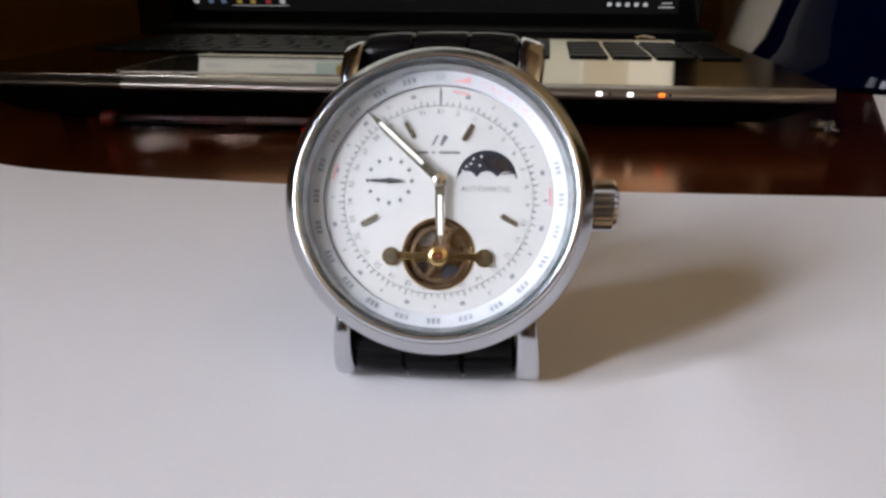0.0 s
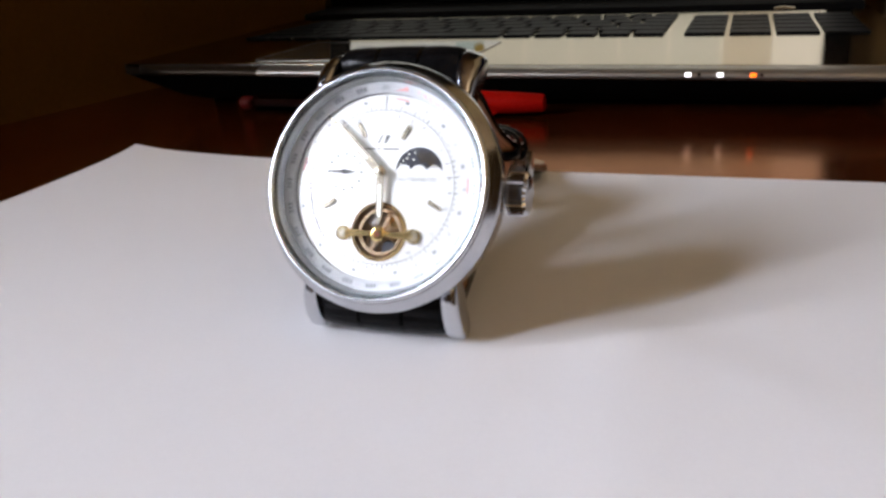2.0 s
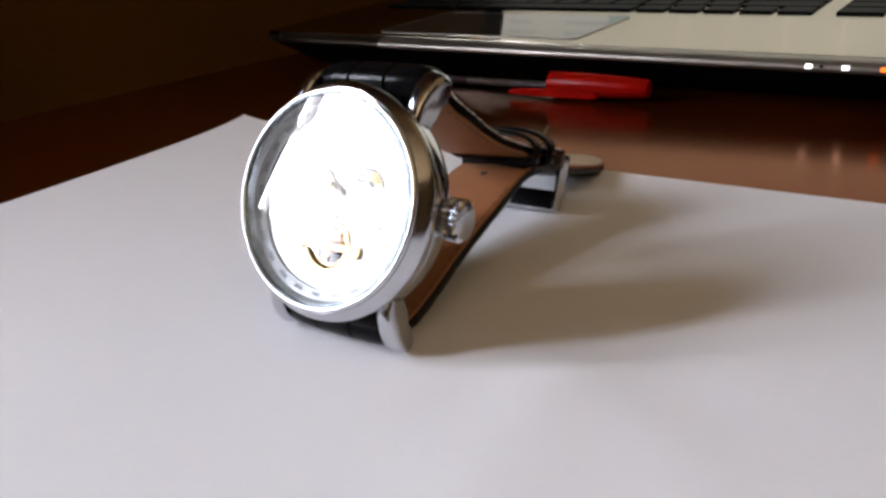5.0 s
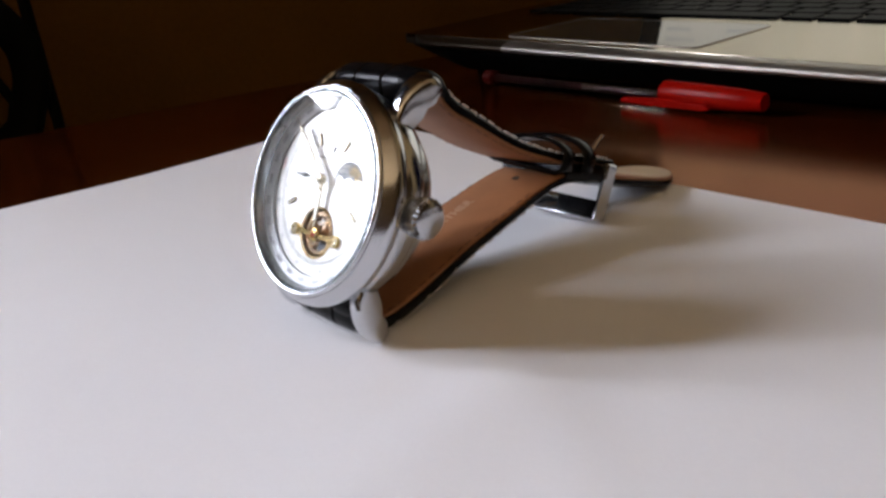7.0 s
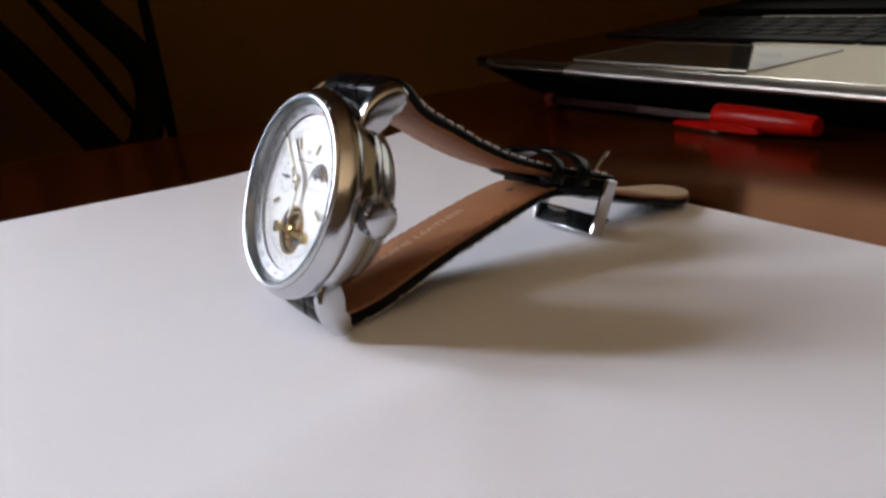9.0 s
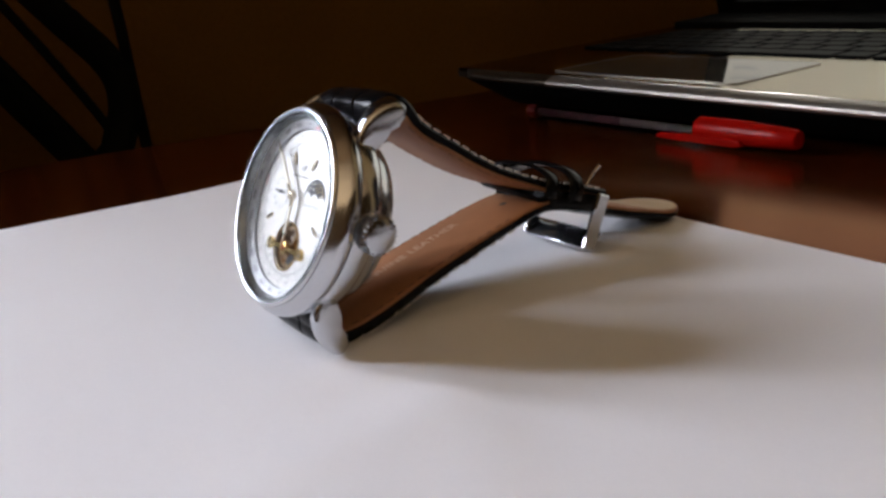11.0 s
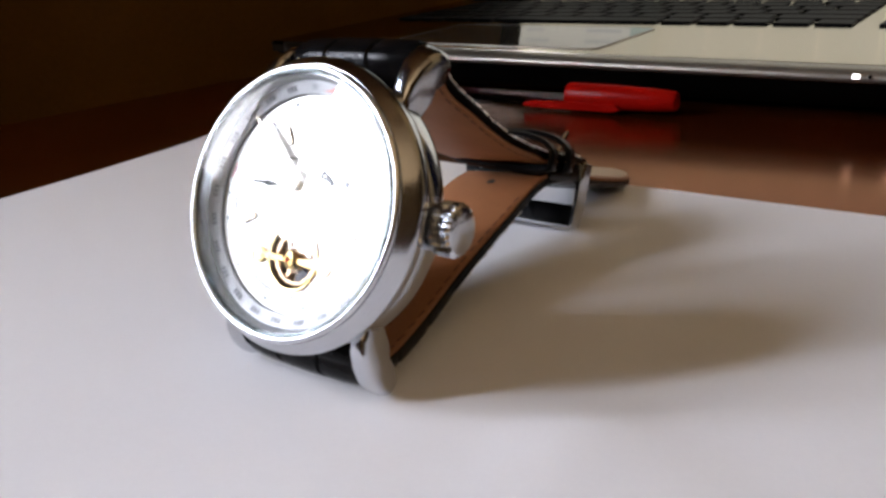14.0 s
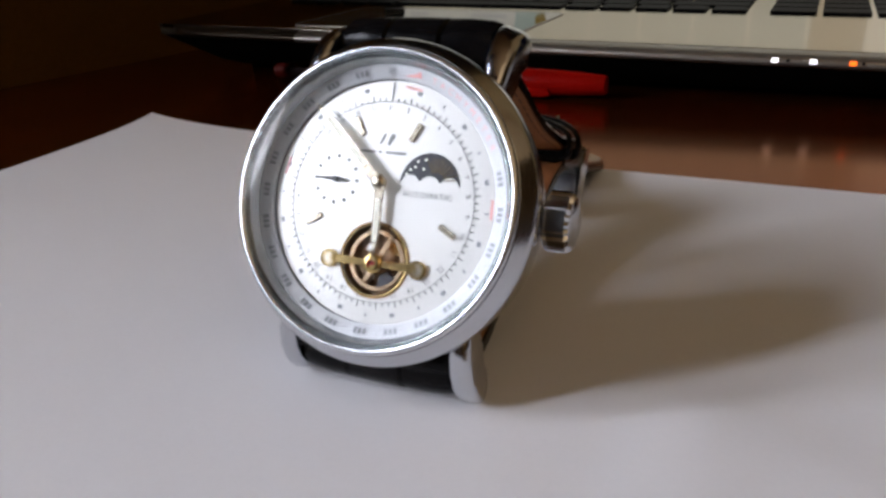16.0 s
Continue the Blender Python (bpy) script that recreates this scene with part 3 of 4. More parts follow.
    part("hairspring", merge(None, bm, pose(*BAL, 0)), M_ROSE, d, "", DIAL)
    for k, (x, y, r) in enumerate(((-0.0022, -0.0020, 0.0015), (0.0024, 0.0022, 0.0014), (-0.0020, 0.0024, 0.0013))):
        part("gear", merge(None, lathe([(0, -0.0022), (r, -0.0022), (r, -0.0017), (0, -0.0017)], 28, False), pose(BAL[0] + x, BAL[1] + y, 0)), (M_STEEL, M_GOLD, M_SATIN)[k], d, "", DIAL)
    part("cock", merge(None, prism([(0.0004, -0.0036), (0.0020, -0.0033), (0.0030, -0.0020), (0.0016, -0.0012), (0.0006, -0.0018)], -0.0016, -0.0005, 0.0001, 1), pose(*BAL, 0)), M_NIGHT, d, "dark cock", DIAL)
    arm = [(-0.0062, -0.0005), (-0.0040, -0.0006), (-0.0034, -0.0004), (-0.0012, -0.00045), (-0.0012, 0.00045), (-0.0034, 0.0004), (-0.0040, 0.0006), (-0.0062, 0.0005)]
    for s in (1, -1):
        pts = arm if s > 0 else [(-x, y) for x, y in arm][::-1]
        part("bridge_arm", merge(None, prism(pts, 0.0001, 0.0006, 0.0001, 1), pose(BAL[0] + 0.0001, BAL[1] - 0.0004, 0)), M_GOLD, d, "gilt bridge arm", DIAL)
    part("bridge_hub", merge(None, lathe([(0, 0.0), (0.0013, 0.0), (0.0013, 0.0006), (0.0010, 0.0008), (0.0007, 0.0008), (0.0006, 0.0005), (0, 0.0005)], 32, False), pose(BAL[0], BAL[1] - 0.0004, 0)), M_GOLD, d, "gilt hub", DIAL)
    for x in (-0.0064, 0.0062):
        part("screw", merge(None, lathe([(0, 0.0003), (0.0008, 0.0003), (0.0008, 0.0006), (0.0012, 0.0006), (0.0012, 0), (0, 0)], 32, False), pose(BAL[0] + x, BAL[1] - 0.0005, 0)), M_GOLD, d, "gilt screw with a dark head", DIAL)
        part("screw_head", merge(None, lathe([(0, 0.00031), (0.00078, 0.00031), (0.00078, 0.00055), (0, 0.00055)], 24, False), pose(BAL[0] + x, BAL[1] - 0.0005, 0)), M_HAND, d, "", DIAL)
    part("jewel", merge(None, lathe([(0, 0.0005), (0.00024, 0.0005), (0.00024, 0.0007), (0, 0.0008)], 24, False), pose(BAL[0], BAL[1] - 0.0004, 0)), M_RUBY, d, "red jewel", DIAL)
    # hands
    for name, turn, ln, z0 in (("hour_hand", 182.3, 0.0094, 0.0011), ("minute_hand", 47.4, 0.0142, 0.0015)):
        m = pose(*PIVOT, 0, 0, 0, turn)
        w = 0.00068
        part(name, merge(None, prism([(-0.0003, -0.0012), (0.0003, -0.0012), (w, 0.0006), (w * 0.9, ln * 0.7), (0, ln), (-w * 0.9, ln * 0.7), (-w, 0.0006)], z0, z0 + 0.0003, 0.00008, 1), m), M_HAND, d, "pale gilt hand with a cream inlay", DIAL)
        part("inlay", merge(None, box(-0.00028, 0.00028, ln * 0.22, ln * 0.8, z0 + 0.0003, z0 + 0.00034), m), M_LUME, d, "", DIAL)
    part("hand_cap", merge(None, lathe([(0, 0.0009), (0.0009, 0.0009), (0.0009, 0.0019), (0.0006, 0.0021), (0, 0.0021)], 32, False), pose(*PIVOT, 0)), M_HAND, d, "", DIAL)


case()
dial()


# ---- strap ----
def strap_layers(points, widths, rolls, step):
    """points (y, z) of the strap's middle from the case to its end."""
    path = smooth_path([(-0.02 * y - 0.0002 * max(0, 4 - k), y, z) for k, (y, z) in enumerate(points)], step)
    n = len(path)
    ws = smooth_path([(w, 0, 0) for w in widths], step)
    rs = smooth_path([(r, 0, 0) for r in rolls], step)
    s, run = [0.0], 0.0
    for a, b in zip(path, path[1:]):
        run += (b - a).length
        s.append(run)
    frames = []
    for i, p in enumerate(path):
        d = (path[min(i + 1, n - 1)] - path[max(i - 1, 0)]).normalized()
        nrm = Vector((0, -d.z, d.y))
        turn = Matrix.Rotation(radians(rs[i].x), 3, d)
        frames.append((p, turn @ Vector((1, 0, 0)), turn @ nrm, d))
    return path, s, ws, frames


def sweep(frames, section):
    """section(i) gives the (across, normal) points of the i-th cross-section."""
    bm = bmesh.new()
    rings = []
    for i, (p, ax, nrm, d) in enumerate(frames):
        rings.append([bm.verts.new(p + ax * a + nrm * b) for a, b in section(i)])
    k = len(rings[0])
    for A, B in zip(rings, rings[1:]):
        for j in range(k):
            bm.faces.new((A[j], A[(j + 1) % k], B[(j + 1) % k], B[j]))
    bm.faces.new(rings[0][::-1])
    bm.faces.new(rings[-1])
    return bm


def strap(name, points, widths, rolls, up, thick, tip, label):
    """up = 1: the lining lies on top."""
    path, s, ws, frames = strap_layers(points, widths, rolls, 26)
    total = s[-1]

    def half(i):
        w = ws[i].x / 2
        if tip and s[i] > total - tip:
            q = (s[i] - total + tip) / tip
            w *= max(0.05, math.sqrt(max(0.0, 1 - q ** 2.2)))
        return w

    def body(i):
        w, q = half(i), s[i] / total
        cell = (s[i] % 0.0085) / 0.0085
        groove = 1 - 0.12 * math.exp(-((cell - 0.5) / 0.06) ** 2)
        t = (thick[0] + (thick[1] - thick[0]) * min(1, q * 1.6)) * groove
        t *= min(1.0, (0.45 if up > 0 else 0.90) + s[i] / 0.010)
        if up < 0:                            # a firm fold where the strap turns back between the lugs
            t *= 1 + 0.36 * math.exp(-((s[i] - 0.0036) / 0.0012) ** 2)
        e = 1.0 - 0.15 * min(1, q * 2.5)
        o = -up
        return [(-w, 0), (-w, o * t * 0.62 * e), (-w + 0.0004, o * t * 0.84 * e), (-w + 0.0012, o * t * 0.93 * e), (-w * 0.62, o * t), (-0.0045, o * t), (-0.0041, o * (t - 0.00045)), (-0.0037, o * t * 1.02), (0, o * t * 1.04), (0.0036, o * t * 1.02), (0.0040, o * (t - 0.00045)), (0.0044, o * t), (w * 0.62, o * t), (w - 0.0012, o * t * 0.93 * e), (w - 0.0004, o * t * 0.84 * e), (w, o * t * 0.62 * e), (w, 0)]

    def inner(i):
        w = half(i) - 0.00025
        return [(-w, up * 0.00005), (-w, up * 0.0006), (-w + 0.0006, up * 0.0009), (w - 0.0006, up * 0.0009), (w, up * 0.0006), (w, up * 0.00005)]

    band = part(name, sweep(frames, body), M_LEATHER, watch, label)
    part("lining", sweep(frames, inner), M_LINING, band, "tan leather lining")
    bm, under = bmesh.new(), bmesh.new()
    nxt = 0.012
    for i in range(2, len(frames) - 6):
        if s[i] < nxt or (tip and s[i] > 0.058):
            continue
        nxt += 0.0029
        p, ax, nrm, d = frames[i]
        m = Matrix((ax, d, nrm)).transposed().to_4x4()
        m.translation = p
        for sx in (1, -1):
            x = sx * (half(i) - 0.0008)
            on = body(i)[3][1]
            for dst, z0, z1 in ((bm, on - up * 0.00028, on + up * 0.0002), (under, up * 0.00085, up * 0.00094)):
                g = 0.00016 if dst is bm else 0.00014
                merge(dst, box(x - g, x + g, -0.0009, 0.0009, min(z0, z1), max(z0, z1)), m)
    part("stitching", bm, M_THREAD, band, "pale stitching")
    part("stitching", under, M_LINING_LIGHT, band, "brown stitching sunk into the lining")
    return band, frames, s


LOWER = [(-0.0020, 0.0100), (-0.0026, 0.0064), (-0.0012, 0.0038), (0.0040, 0.0036), (0.0120, 0.0050), (0.0260, 0.0090), (0.0430, 0.0132), (0.0545, 0.0156), (0.0610, 0.0156), (0.0690, 0.0138), (0.0780, 0.0108), (0.0880, 0.0078), (0.0970, 0.0055), (0.1060, 0.0036), (0.1160, 0.0026)]
UPPER = [(0.0152, 0.0412), (0.0151, 0.0436), (0.0162, 0.0452), (0.0187, 0.0445), (0.0215, 0.0408), (0.0245, 0.0382), (0.0294, 0.0350), (0.0365, 0.0303), (0.0442, 0.0259), (0.0525, 0.0222), (0.0590, 0.0196), (0.0660, 0.0176), (0.0730, 0.0156), (0.0790, 0.0136)]
lower, lower_frames, lower_s = strap("strap_lower", LOWER, [0.0230, 0.0230, 0.0228, 0.0223, 0.0217, 0.0210, 0.0204, 0.0198, 0.0196, 0.0192, 0.0188, 0.0185, 0.0183, 0.0182, 0.018], [0, 0, 0, 0, -2, -4, -4, -4, -4, -4, -4, -3, -2, 0, 0], 1, (0.0032, 0.0022), 0.010, "black leather strap with crocodile grain")
upper, upper_frames, upper_s = strap("strap_upper", UPPER, [0.0230, 0.0230, 0.0229, 0.0226, 0.0220, 0.0216, 0.0214, 0.0209, 0.0204, 0.0200, 0.0196, 0.0192, 0.0190, 0.0186], [0, 0, 0, 0, 0, 0, -1, -2, -3, -4, -4, -4, -4, -4], -1, (0.0027, 0.0021), 0, "black leather strap with crocodile grain")


def strap_fittings():
    end = [f for f in lower_frames if f[0].y > 0.0965]
    run = lower_s[-1]

    def pale(i):
        q = max(0.0, (lower_s[len(lower_frames) - len(end) + i] - run + 0.010) / 0.010)
        w = 0.0083 * max(0.05, math.sqrt(max(0.0, 1 - q ** 2.2)))
        return [(-w, 0.0006), (-w, 0.00095), (-w + 0.0003, 0.00105), (w - 0.0003, 0.00105), (w, 0.00095), (w, 0.0006)]

    # a second, paler lining colour over the strap's last stretch
    part("tip_lining", sweep(end, pale), M_TIP, lower, "paler layer over the lining at the strap tip")
    # strap hole, keepers, buckle
    p, ax, nrm, d = min(lower_frames, key=lambda f: abs(f[0].y - 0.0532))
    m = Matrix((ax, d, nrm)).transposed().to_4x4()
    m.translation = p
    part("strap_hole", merge(None, lathe([(0, 0.0007), (0.0008, 0.0007), (0.0009, 0.00098), (0, 0.00094)], 20, False), m), M_INK, lower, "punched hole")
    # flat letters in a pale tone for the highlights on the embossing
    words = bmesh.new()
    q, ax, nrm, d = min(lower_frames, key=lambda f: abs(f[0].y - 0.0260))
    m = Matrix((d, -ax, nrm)).transposed().to_4x4()
    m.translation = q + nrm * 0.00096 - ax * 0.0030
    merge(words, writing("GENUINE LEATHER", 0.0034, 0.04, 0.00005), m)
    part("embossed_lettering", words, M_LINING_GLINT, lower, "pressed lettering with its highlights in the pale colour")
    for y, w, rise in ((0.0575, 0.0052, 0.0046), (0.0655, 0.0060, 0.0056)):
        p, ax, nrm, d = min(upper_frames, key=lambda f: abs(f[0].y - y))

        def ring(g):
            pts = [(-0.0106 - g, 0.0), (-0.0102 - g, -0.0004), (-0.0085, -0.0006 - g), (0.0085, -0.0026 - g), (0.0102 + g, -0.0022), (0.0106 + g, 0.0)]
            return pts + [((0.0106 + g) * math.cos(math.pi * k / 14), (rise + g) * math.sin(math.pi * k / 14) ** 0.75) for k in range(1, 14)]

        bm = bmesh.new()
        rings = [[bm.verts.new((x, yy, z)) for x, yy in pts] for pts, z in ((ring(0.0), -w / 2), (ring(0.0006), -w / 2 + 0.0003), (ring(0.0010), -w / 2 + 0.0009), (ring(0.0010), w / 2 - 0.0009), (ring(0.0006), w / 2 - 0.0003), (ring(0.0), w / 2))]
        k = len(rings[0])
        for a in range(6):
            A, B = rings[a], rings[(a + 1) % 6]
            for j in range(k):
                bm.faces.new((A[j], A[(j + 1) % k], B[(j + 1) % k], B[j]))
        m = (Matrix.Rotation(radians(9), 3, nrm) @ Matrix((ax, nrm, -d)).transposed()).to_4x4()
        m.translation = p
        part("keeper", merge(None, bm, m), M_LEATHER, upper, "loose black leather keeper loop")
    # the end of the strap is folded back under itself round the buckle bar
    near = [f for f in upper_frames if f[0].y > 0.0600]

    def fold(i):
        w = 0.0098
        return [(-w, -0.0002), (-w - 0.0003, -0.0016), (-w, -0.0034), (-w + 0.0010, -0.0040), (w - 0.0010, -0.0046), (w, -0.0040), (w + 0.0003, -0.0016), (w, -0.0002)]

    part("strap_fold", sweep(near, fold), M_LEATHER, upper, "folded black strap end")
    # buckle: a flat frame that stands on its front bar
    m = pose(-0.0024, 0.0715, 0.0018, 68, 0, 0)
    bm = bmesh.new()
    for sx in (1, -1):
        merge(bm, prism([(sx * 0.0100, 0.0004), (sx * 0.0113, 0.0004), (sx * 0.0118, 0.0146), (sx * 0.0100, 0.0146)][::sx], -0.0024, 0.0016, 0.0004, 1))
    merge(bm, box(-0.0112, 0.0112, 0.0, 0.0064, -0.0006, 0.0006, 0.0005, 2), pose(0, 0, 0.0006, -38, 0, 0))
    merge(bm, tube([(-0.0105, 0.0140, 0), (0.0105, 0.0140, 0)], 0.0007, 10))
    part("buckle", merge(None, bm, m), M_STEEL, upper, "polished steel pin buckle")
    part("buckle_pin", tube([(0.0, 0.0800, 0.0150), (0.0, 0.0835, 0.0185), (0.0005, 0.0850, 0.0200)], 0.0005), M_STEEL, upper, "steel buckle tongue")


strap_fittings()


# ---- pen ----
def pen():
    a, b = Vector((-0.2120, 0.1722, 0)), Vector((-0.0605, 0.1992, 0))
    d = (b - a)
    ln = d.length
    ob = thing("ballpoint_pen", pose(a.x, a.y, 0.0, 0, 0, math.degrees(math.atan2(d.y, d.x))), "clear ballpoint pen with red cap lying before the laptop", "pen")
    R = 0.0041
    X = pose(0, 0, R, 0, 90, 0)      # z of a turned part runs along the pen
    hexa = lathe([(0.0, 0.006), (R, 0.006), (R, ln - 0.040), (0.0, ln - 0.040)], 6, False)
    part("barrel", merge(None, hexa, X @ pose(0, 0, 0, 0, 0, 17)), M_PLASTIC_CLEAR, ob, "clear six-sided barrel", None, 20)
    part("refill", merge(None, lathe([(0, 0.008), (0.0013, 0.008), (0.0013, 0.0658), (0, 0.0658)], 16, False), X), M_REFILL, ob, "dark refill tube")
    # grey metal stretch stands in for the bright highlight on the barrel
    part("refill_highlight", merge(None, lathe([(0, 0.066), (0.0013, 0.066), (0.0013, ln - 0.041), (0, ln - 0.041)], 16, False), X), M_REFILL_SHINE, ob, "grey stretch of refill standing in for the barrel's highlight")
    part("end_plug", merge(None, lathe([(0, 0.0), (0.0028, 0.0), (0.0034, 0.0008), (0.0036, 0.008), (0.0, 0.008)], 24, False), X), M_PLUG, ob, "red end plug toned dark for shade")
    cap = part("cap", merge(None, lathe([(0, ln - 0.0445), (0.0050, ln - 0.0445), (0.0052, ln - 0.0435), (0.0051, ln - 0.026), (0.0045, ln - 0.010), (0.0038, ln - 0.001), (0.0034, ln), (0.0, ln)], 32, False), pose(0, 0, 0.0053, 0, 90, 0)), M_RED, ob, "red plastic cap")
    part("clip", merge(None, prism([(ln - 0.0630, 0.0006), (ln - 0.0500, 0.0004), (ln - 0.0240, 0.0003), (ln - 0.0200, 0.0012), (ln - 0.0220, 0.0034), (ln - 0.0440, 0.0036), (ln - 0.0610, 0.0027), (ln - 0.0630, 0.0020)], 0.0028, 0.0060, 0.0005, 2), pose(0, 0, 0, 90, 0, 0)), M_RED, cap, "red pocket clip")


pen()

# ---- laptop ----
LAP = pose(-0.2905, 0.1606, 0.0222, 1.77, 0.725, 10.92)
W, D = 0.3830, 0.2980
FLARE = 0.028                          # the base widens by this much towards its back on one side
laptop = thing("laptop", LAP, "open silver laptop with black keys, switched on", "laptop")


def on_table(u, v):
    """Height of the table under a point of the deck, in the laptop's own measure."""
    p = LAP @ Vector((u, v, 0))
    return -p.z - 0.0005


def flared(g):
    """Outline of the base, g inside its edge."""
    return [(x - FLARE * y / D if x < W / 2 else x, y) for x, y in rounded(g, W - g, g, D, 0.008)]


def laptop_parts():
    part("deck", prism([(x, max(y, 0.0082)) for x, y in flared(0.0006)], -0.0018, 0), M_SILVER, laptop, "silver palm rest and keyboard deck")
    # rounded front lip, fading back into the corner on the flared side
    nose = ((0.0084, -0.0002), (0.0060, -0.0003), (0.0038, -0.0008), (0.0020, -0.0015), (0.0008, -0.0024), (0.0003, -0.0034), (0.0007, -0.0044), (0.0022, -0.0052), (0.0060, -0.0056), (0.0084, -0.0056))
    # the lip's dimness is put into these two colours, darkest at the corner
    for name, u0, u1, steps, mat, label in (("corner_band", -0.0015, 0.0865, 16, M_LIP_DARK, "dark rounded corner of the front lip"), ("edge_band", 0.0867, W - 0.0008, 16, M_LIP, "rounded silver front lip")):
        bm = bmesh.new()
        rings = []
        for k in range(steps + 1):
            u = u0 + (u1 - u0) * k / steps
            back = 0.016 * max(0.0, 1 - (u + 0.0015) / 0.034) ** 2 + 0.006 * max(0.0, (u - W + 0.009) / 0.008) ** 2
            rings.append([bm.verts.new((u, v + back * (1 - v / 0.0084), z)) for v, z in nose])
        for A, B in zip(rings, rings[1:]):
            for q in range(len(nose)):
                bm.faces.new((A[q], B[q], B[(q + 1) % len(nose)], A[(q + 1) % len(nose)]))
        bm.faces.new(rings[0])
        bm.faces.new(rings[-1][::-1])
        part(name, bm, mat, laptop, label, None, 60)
    bm = bmesh.new()
    top = [bm.verts.new((x, y, -0.0058)) for x, y in ((-0.0105, 0.0150), (0.030, 0.0040), (W - 0.003, 0.0040), (W - 0.003, D - 0.001), (-0.008 - FLARE, D - 0.001))]
    low = [bm.verts.new((x, y, on_table(x, y) + 0.0025)) for x, y in ((0.018, 0.030), (0.040, 0.020), (W - 0.022, 0.020), (W - 0.020, D - 0.004), (0.016, D - 0.004))]
    bm.faces.new(top)
    bm.faces.new(low[::-1])
    for i in range(5):
        bm.faces.new((low[i], low[(i + 1) % 5], top[(i + 1) % 5], top[i]))
    bmesh.ops.bevel(bm, geom=bm.edges[:], offset=0.0015, segments=2, profile=0.5, affect="EDGES")
    part("bottom_case", bm, M_BLACK, laptop, "black tapered underside")
    for x, y in ((0.04, 0.035), (W - 0.04, 0.035), (0.04, D - 0.02), (W - 0.04, D - 0.02)):
        part("rubber_foot", merge(None, lathe([(0, 0), (0.006, 0), (0.006, 0.004), (0, 0.004)], 20, False), pose(x, y, on_table(x, y))), M_BLACK, laptop)
    part("rear_strip", prism([(-0.016, 0.2260), (W - 0.004, 0.2260), (W - 0.003, D - 0.001), (-0.026, D - 0.001)], -0.0004, 0.0042, 0.0008, 2), M_BLACK, laptop, "black strip behind the keys")
    # touchpad in a bright bevel
    part("touchpad", prism(rounded(0.0755, 0.1890, 0.0165, 0.0830, 0.004), 0.0002, 0.0007), M_PAD, laptop, "glossy touchpad")
    bm = bmesh.new()
    out, inn = rounded(0.0751, 0.1894, 0.0161, 0.0834, 0.0042), rounded(0.0754, 0.1891, 0.0164, 0.0831, 0.004)
    rings = [[bm.verts.new((x, y, z)) for x, y in pts] for pts, z in ((out, -0.0003), (out, 0.0006), (inn, 0.0008), (inn, -0.0003))]
    k = len(out)
    for a in range(4):
        A, B = rings[a], rings[(a + 1) % 4]
        for j in range(k):
            bm.faces.new((A[j], A[(j + 1) % k], B[(j + 1) % k], B[j]))
    part("touchpad_bevel", bm, M_LIP, laptop, "thin bright touchpad edge")
    # indicator lamps on the front edge
    for u, m in ((0.2905, M_LED_WHITE), (0.3027, M_LED_WHITE), (0.3149, M_LED_AMBER)):
        part("indicator_lamp", box(u - 0.0011, u + 0.0011, -0.0003, 0.0010, -0.0034, -0.0020, 0.0002, 1), m, laptop, "small lit indicator lamp")
    for u in (0.2947, 0.3180):
        part("pinhole", box(u - 0.0005, u + 0.0005, -0.0002, 0.0010, -0.0031, -0.0022, 0.0001, 1), M_BLACK, laptop, "tiny black pinhole")
    # keys
    meshes = {}

    def key(u0, u1, v0, v1):
        size = (round(u1 - u0, 4), round(v1 - v0, 4))
        if size not in meshes:
            o = part("key", box(-size[0] / 2, size[0] / 2, -size[1] / 2, size[1] / 2, 0.0002, 0.0016, 0.0005, 1), M_KEY, laptop)
            meshes[size] = o.data
        else:
            o = new("key", meshes[size])
            o.parent = laptop
        o.location = ((u0 + u1) / 2, (v0 + v1) / 2, 0)

    v0, pitch, g = 0.0995, 0.0183, 0.0024
    rows = ([0.0175, 0.0175, 0.0175, 0.0175, 0.0960, 0.0175, 0.0175, 0.0175, 0.0175, 0.0175], [0.040] + [0.0175] * 10 + [0.0385], [0.0310] + [0.0175] * 11 + [0.0305], [0.0265] + [0.0175] * 12 + [0.0190], [0.0175] * 13 + [0.0280], [0.0157] * 16)
    for r, widths in enumerate(rows):
        total = sum(widths)
        u = 0.0120
        for w in widths:
            w = w * 0.2600 / total
            h = pitch if r < 5 else 0.012
            key(u + g / 2, u + w - g / 2, v0 + r * pitch + g / 2, v0 + r * pitch + h - g / 2)
            u += w
        for c in range(4):
            if r < 5:
                key(0.2800 + 0.0222 * c + g / 2, 0.2800 + 0.0222 * (c + 1) - g / 2, v0 + r * pitch + g / 2, v0 + r * pitch + pitch - g / 2)
    # hinges and lid
    for u in (0.05, W - 0.05):
        part("hinge", tube([(u - 0.022, D - 0.004, 0.003), (u + 0.022, D - 0.004, 0.0022)], 0.0026, 14), M_BLACK, laptop, "black hinge barrel")
        if u > 0.2:
            part("hinge_cap", tube([(u - 0.006, 0.2220, 0.0012), (u, 0.2220, 0.0022), (u + 0.006, 0.2220, 0.0012)], 0.0008, 8), M_SILVER, laptop, "bright hinge cap")
    LID = pose(-0.030, D, 0.0024, 109.4, 0, 0)      # x across, y up the lid, z towards the user
    w, h = 0.411, 0.262
    part("lid", prism(rounded(0, w, -0.004, h, 0.003), -0.0060, -0.0012, 0.0012, 2), M_BLACK, laptop, "dark display lid", LID)
    part("display_bezel", prism(rounded(0.001, w - 0.001, -0.002, h - 0.001, 0.003), -0.0012, 0.0), M_BEZEL, laptop, "glossy black display bezel", LID)
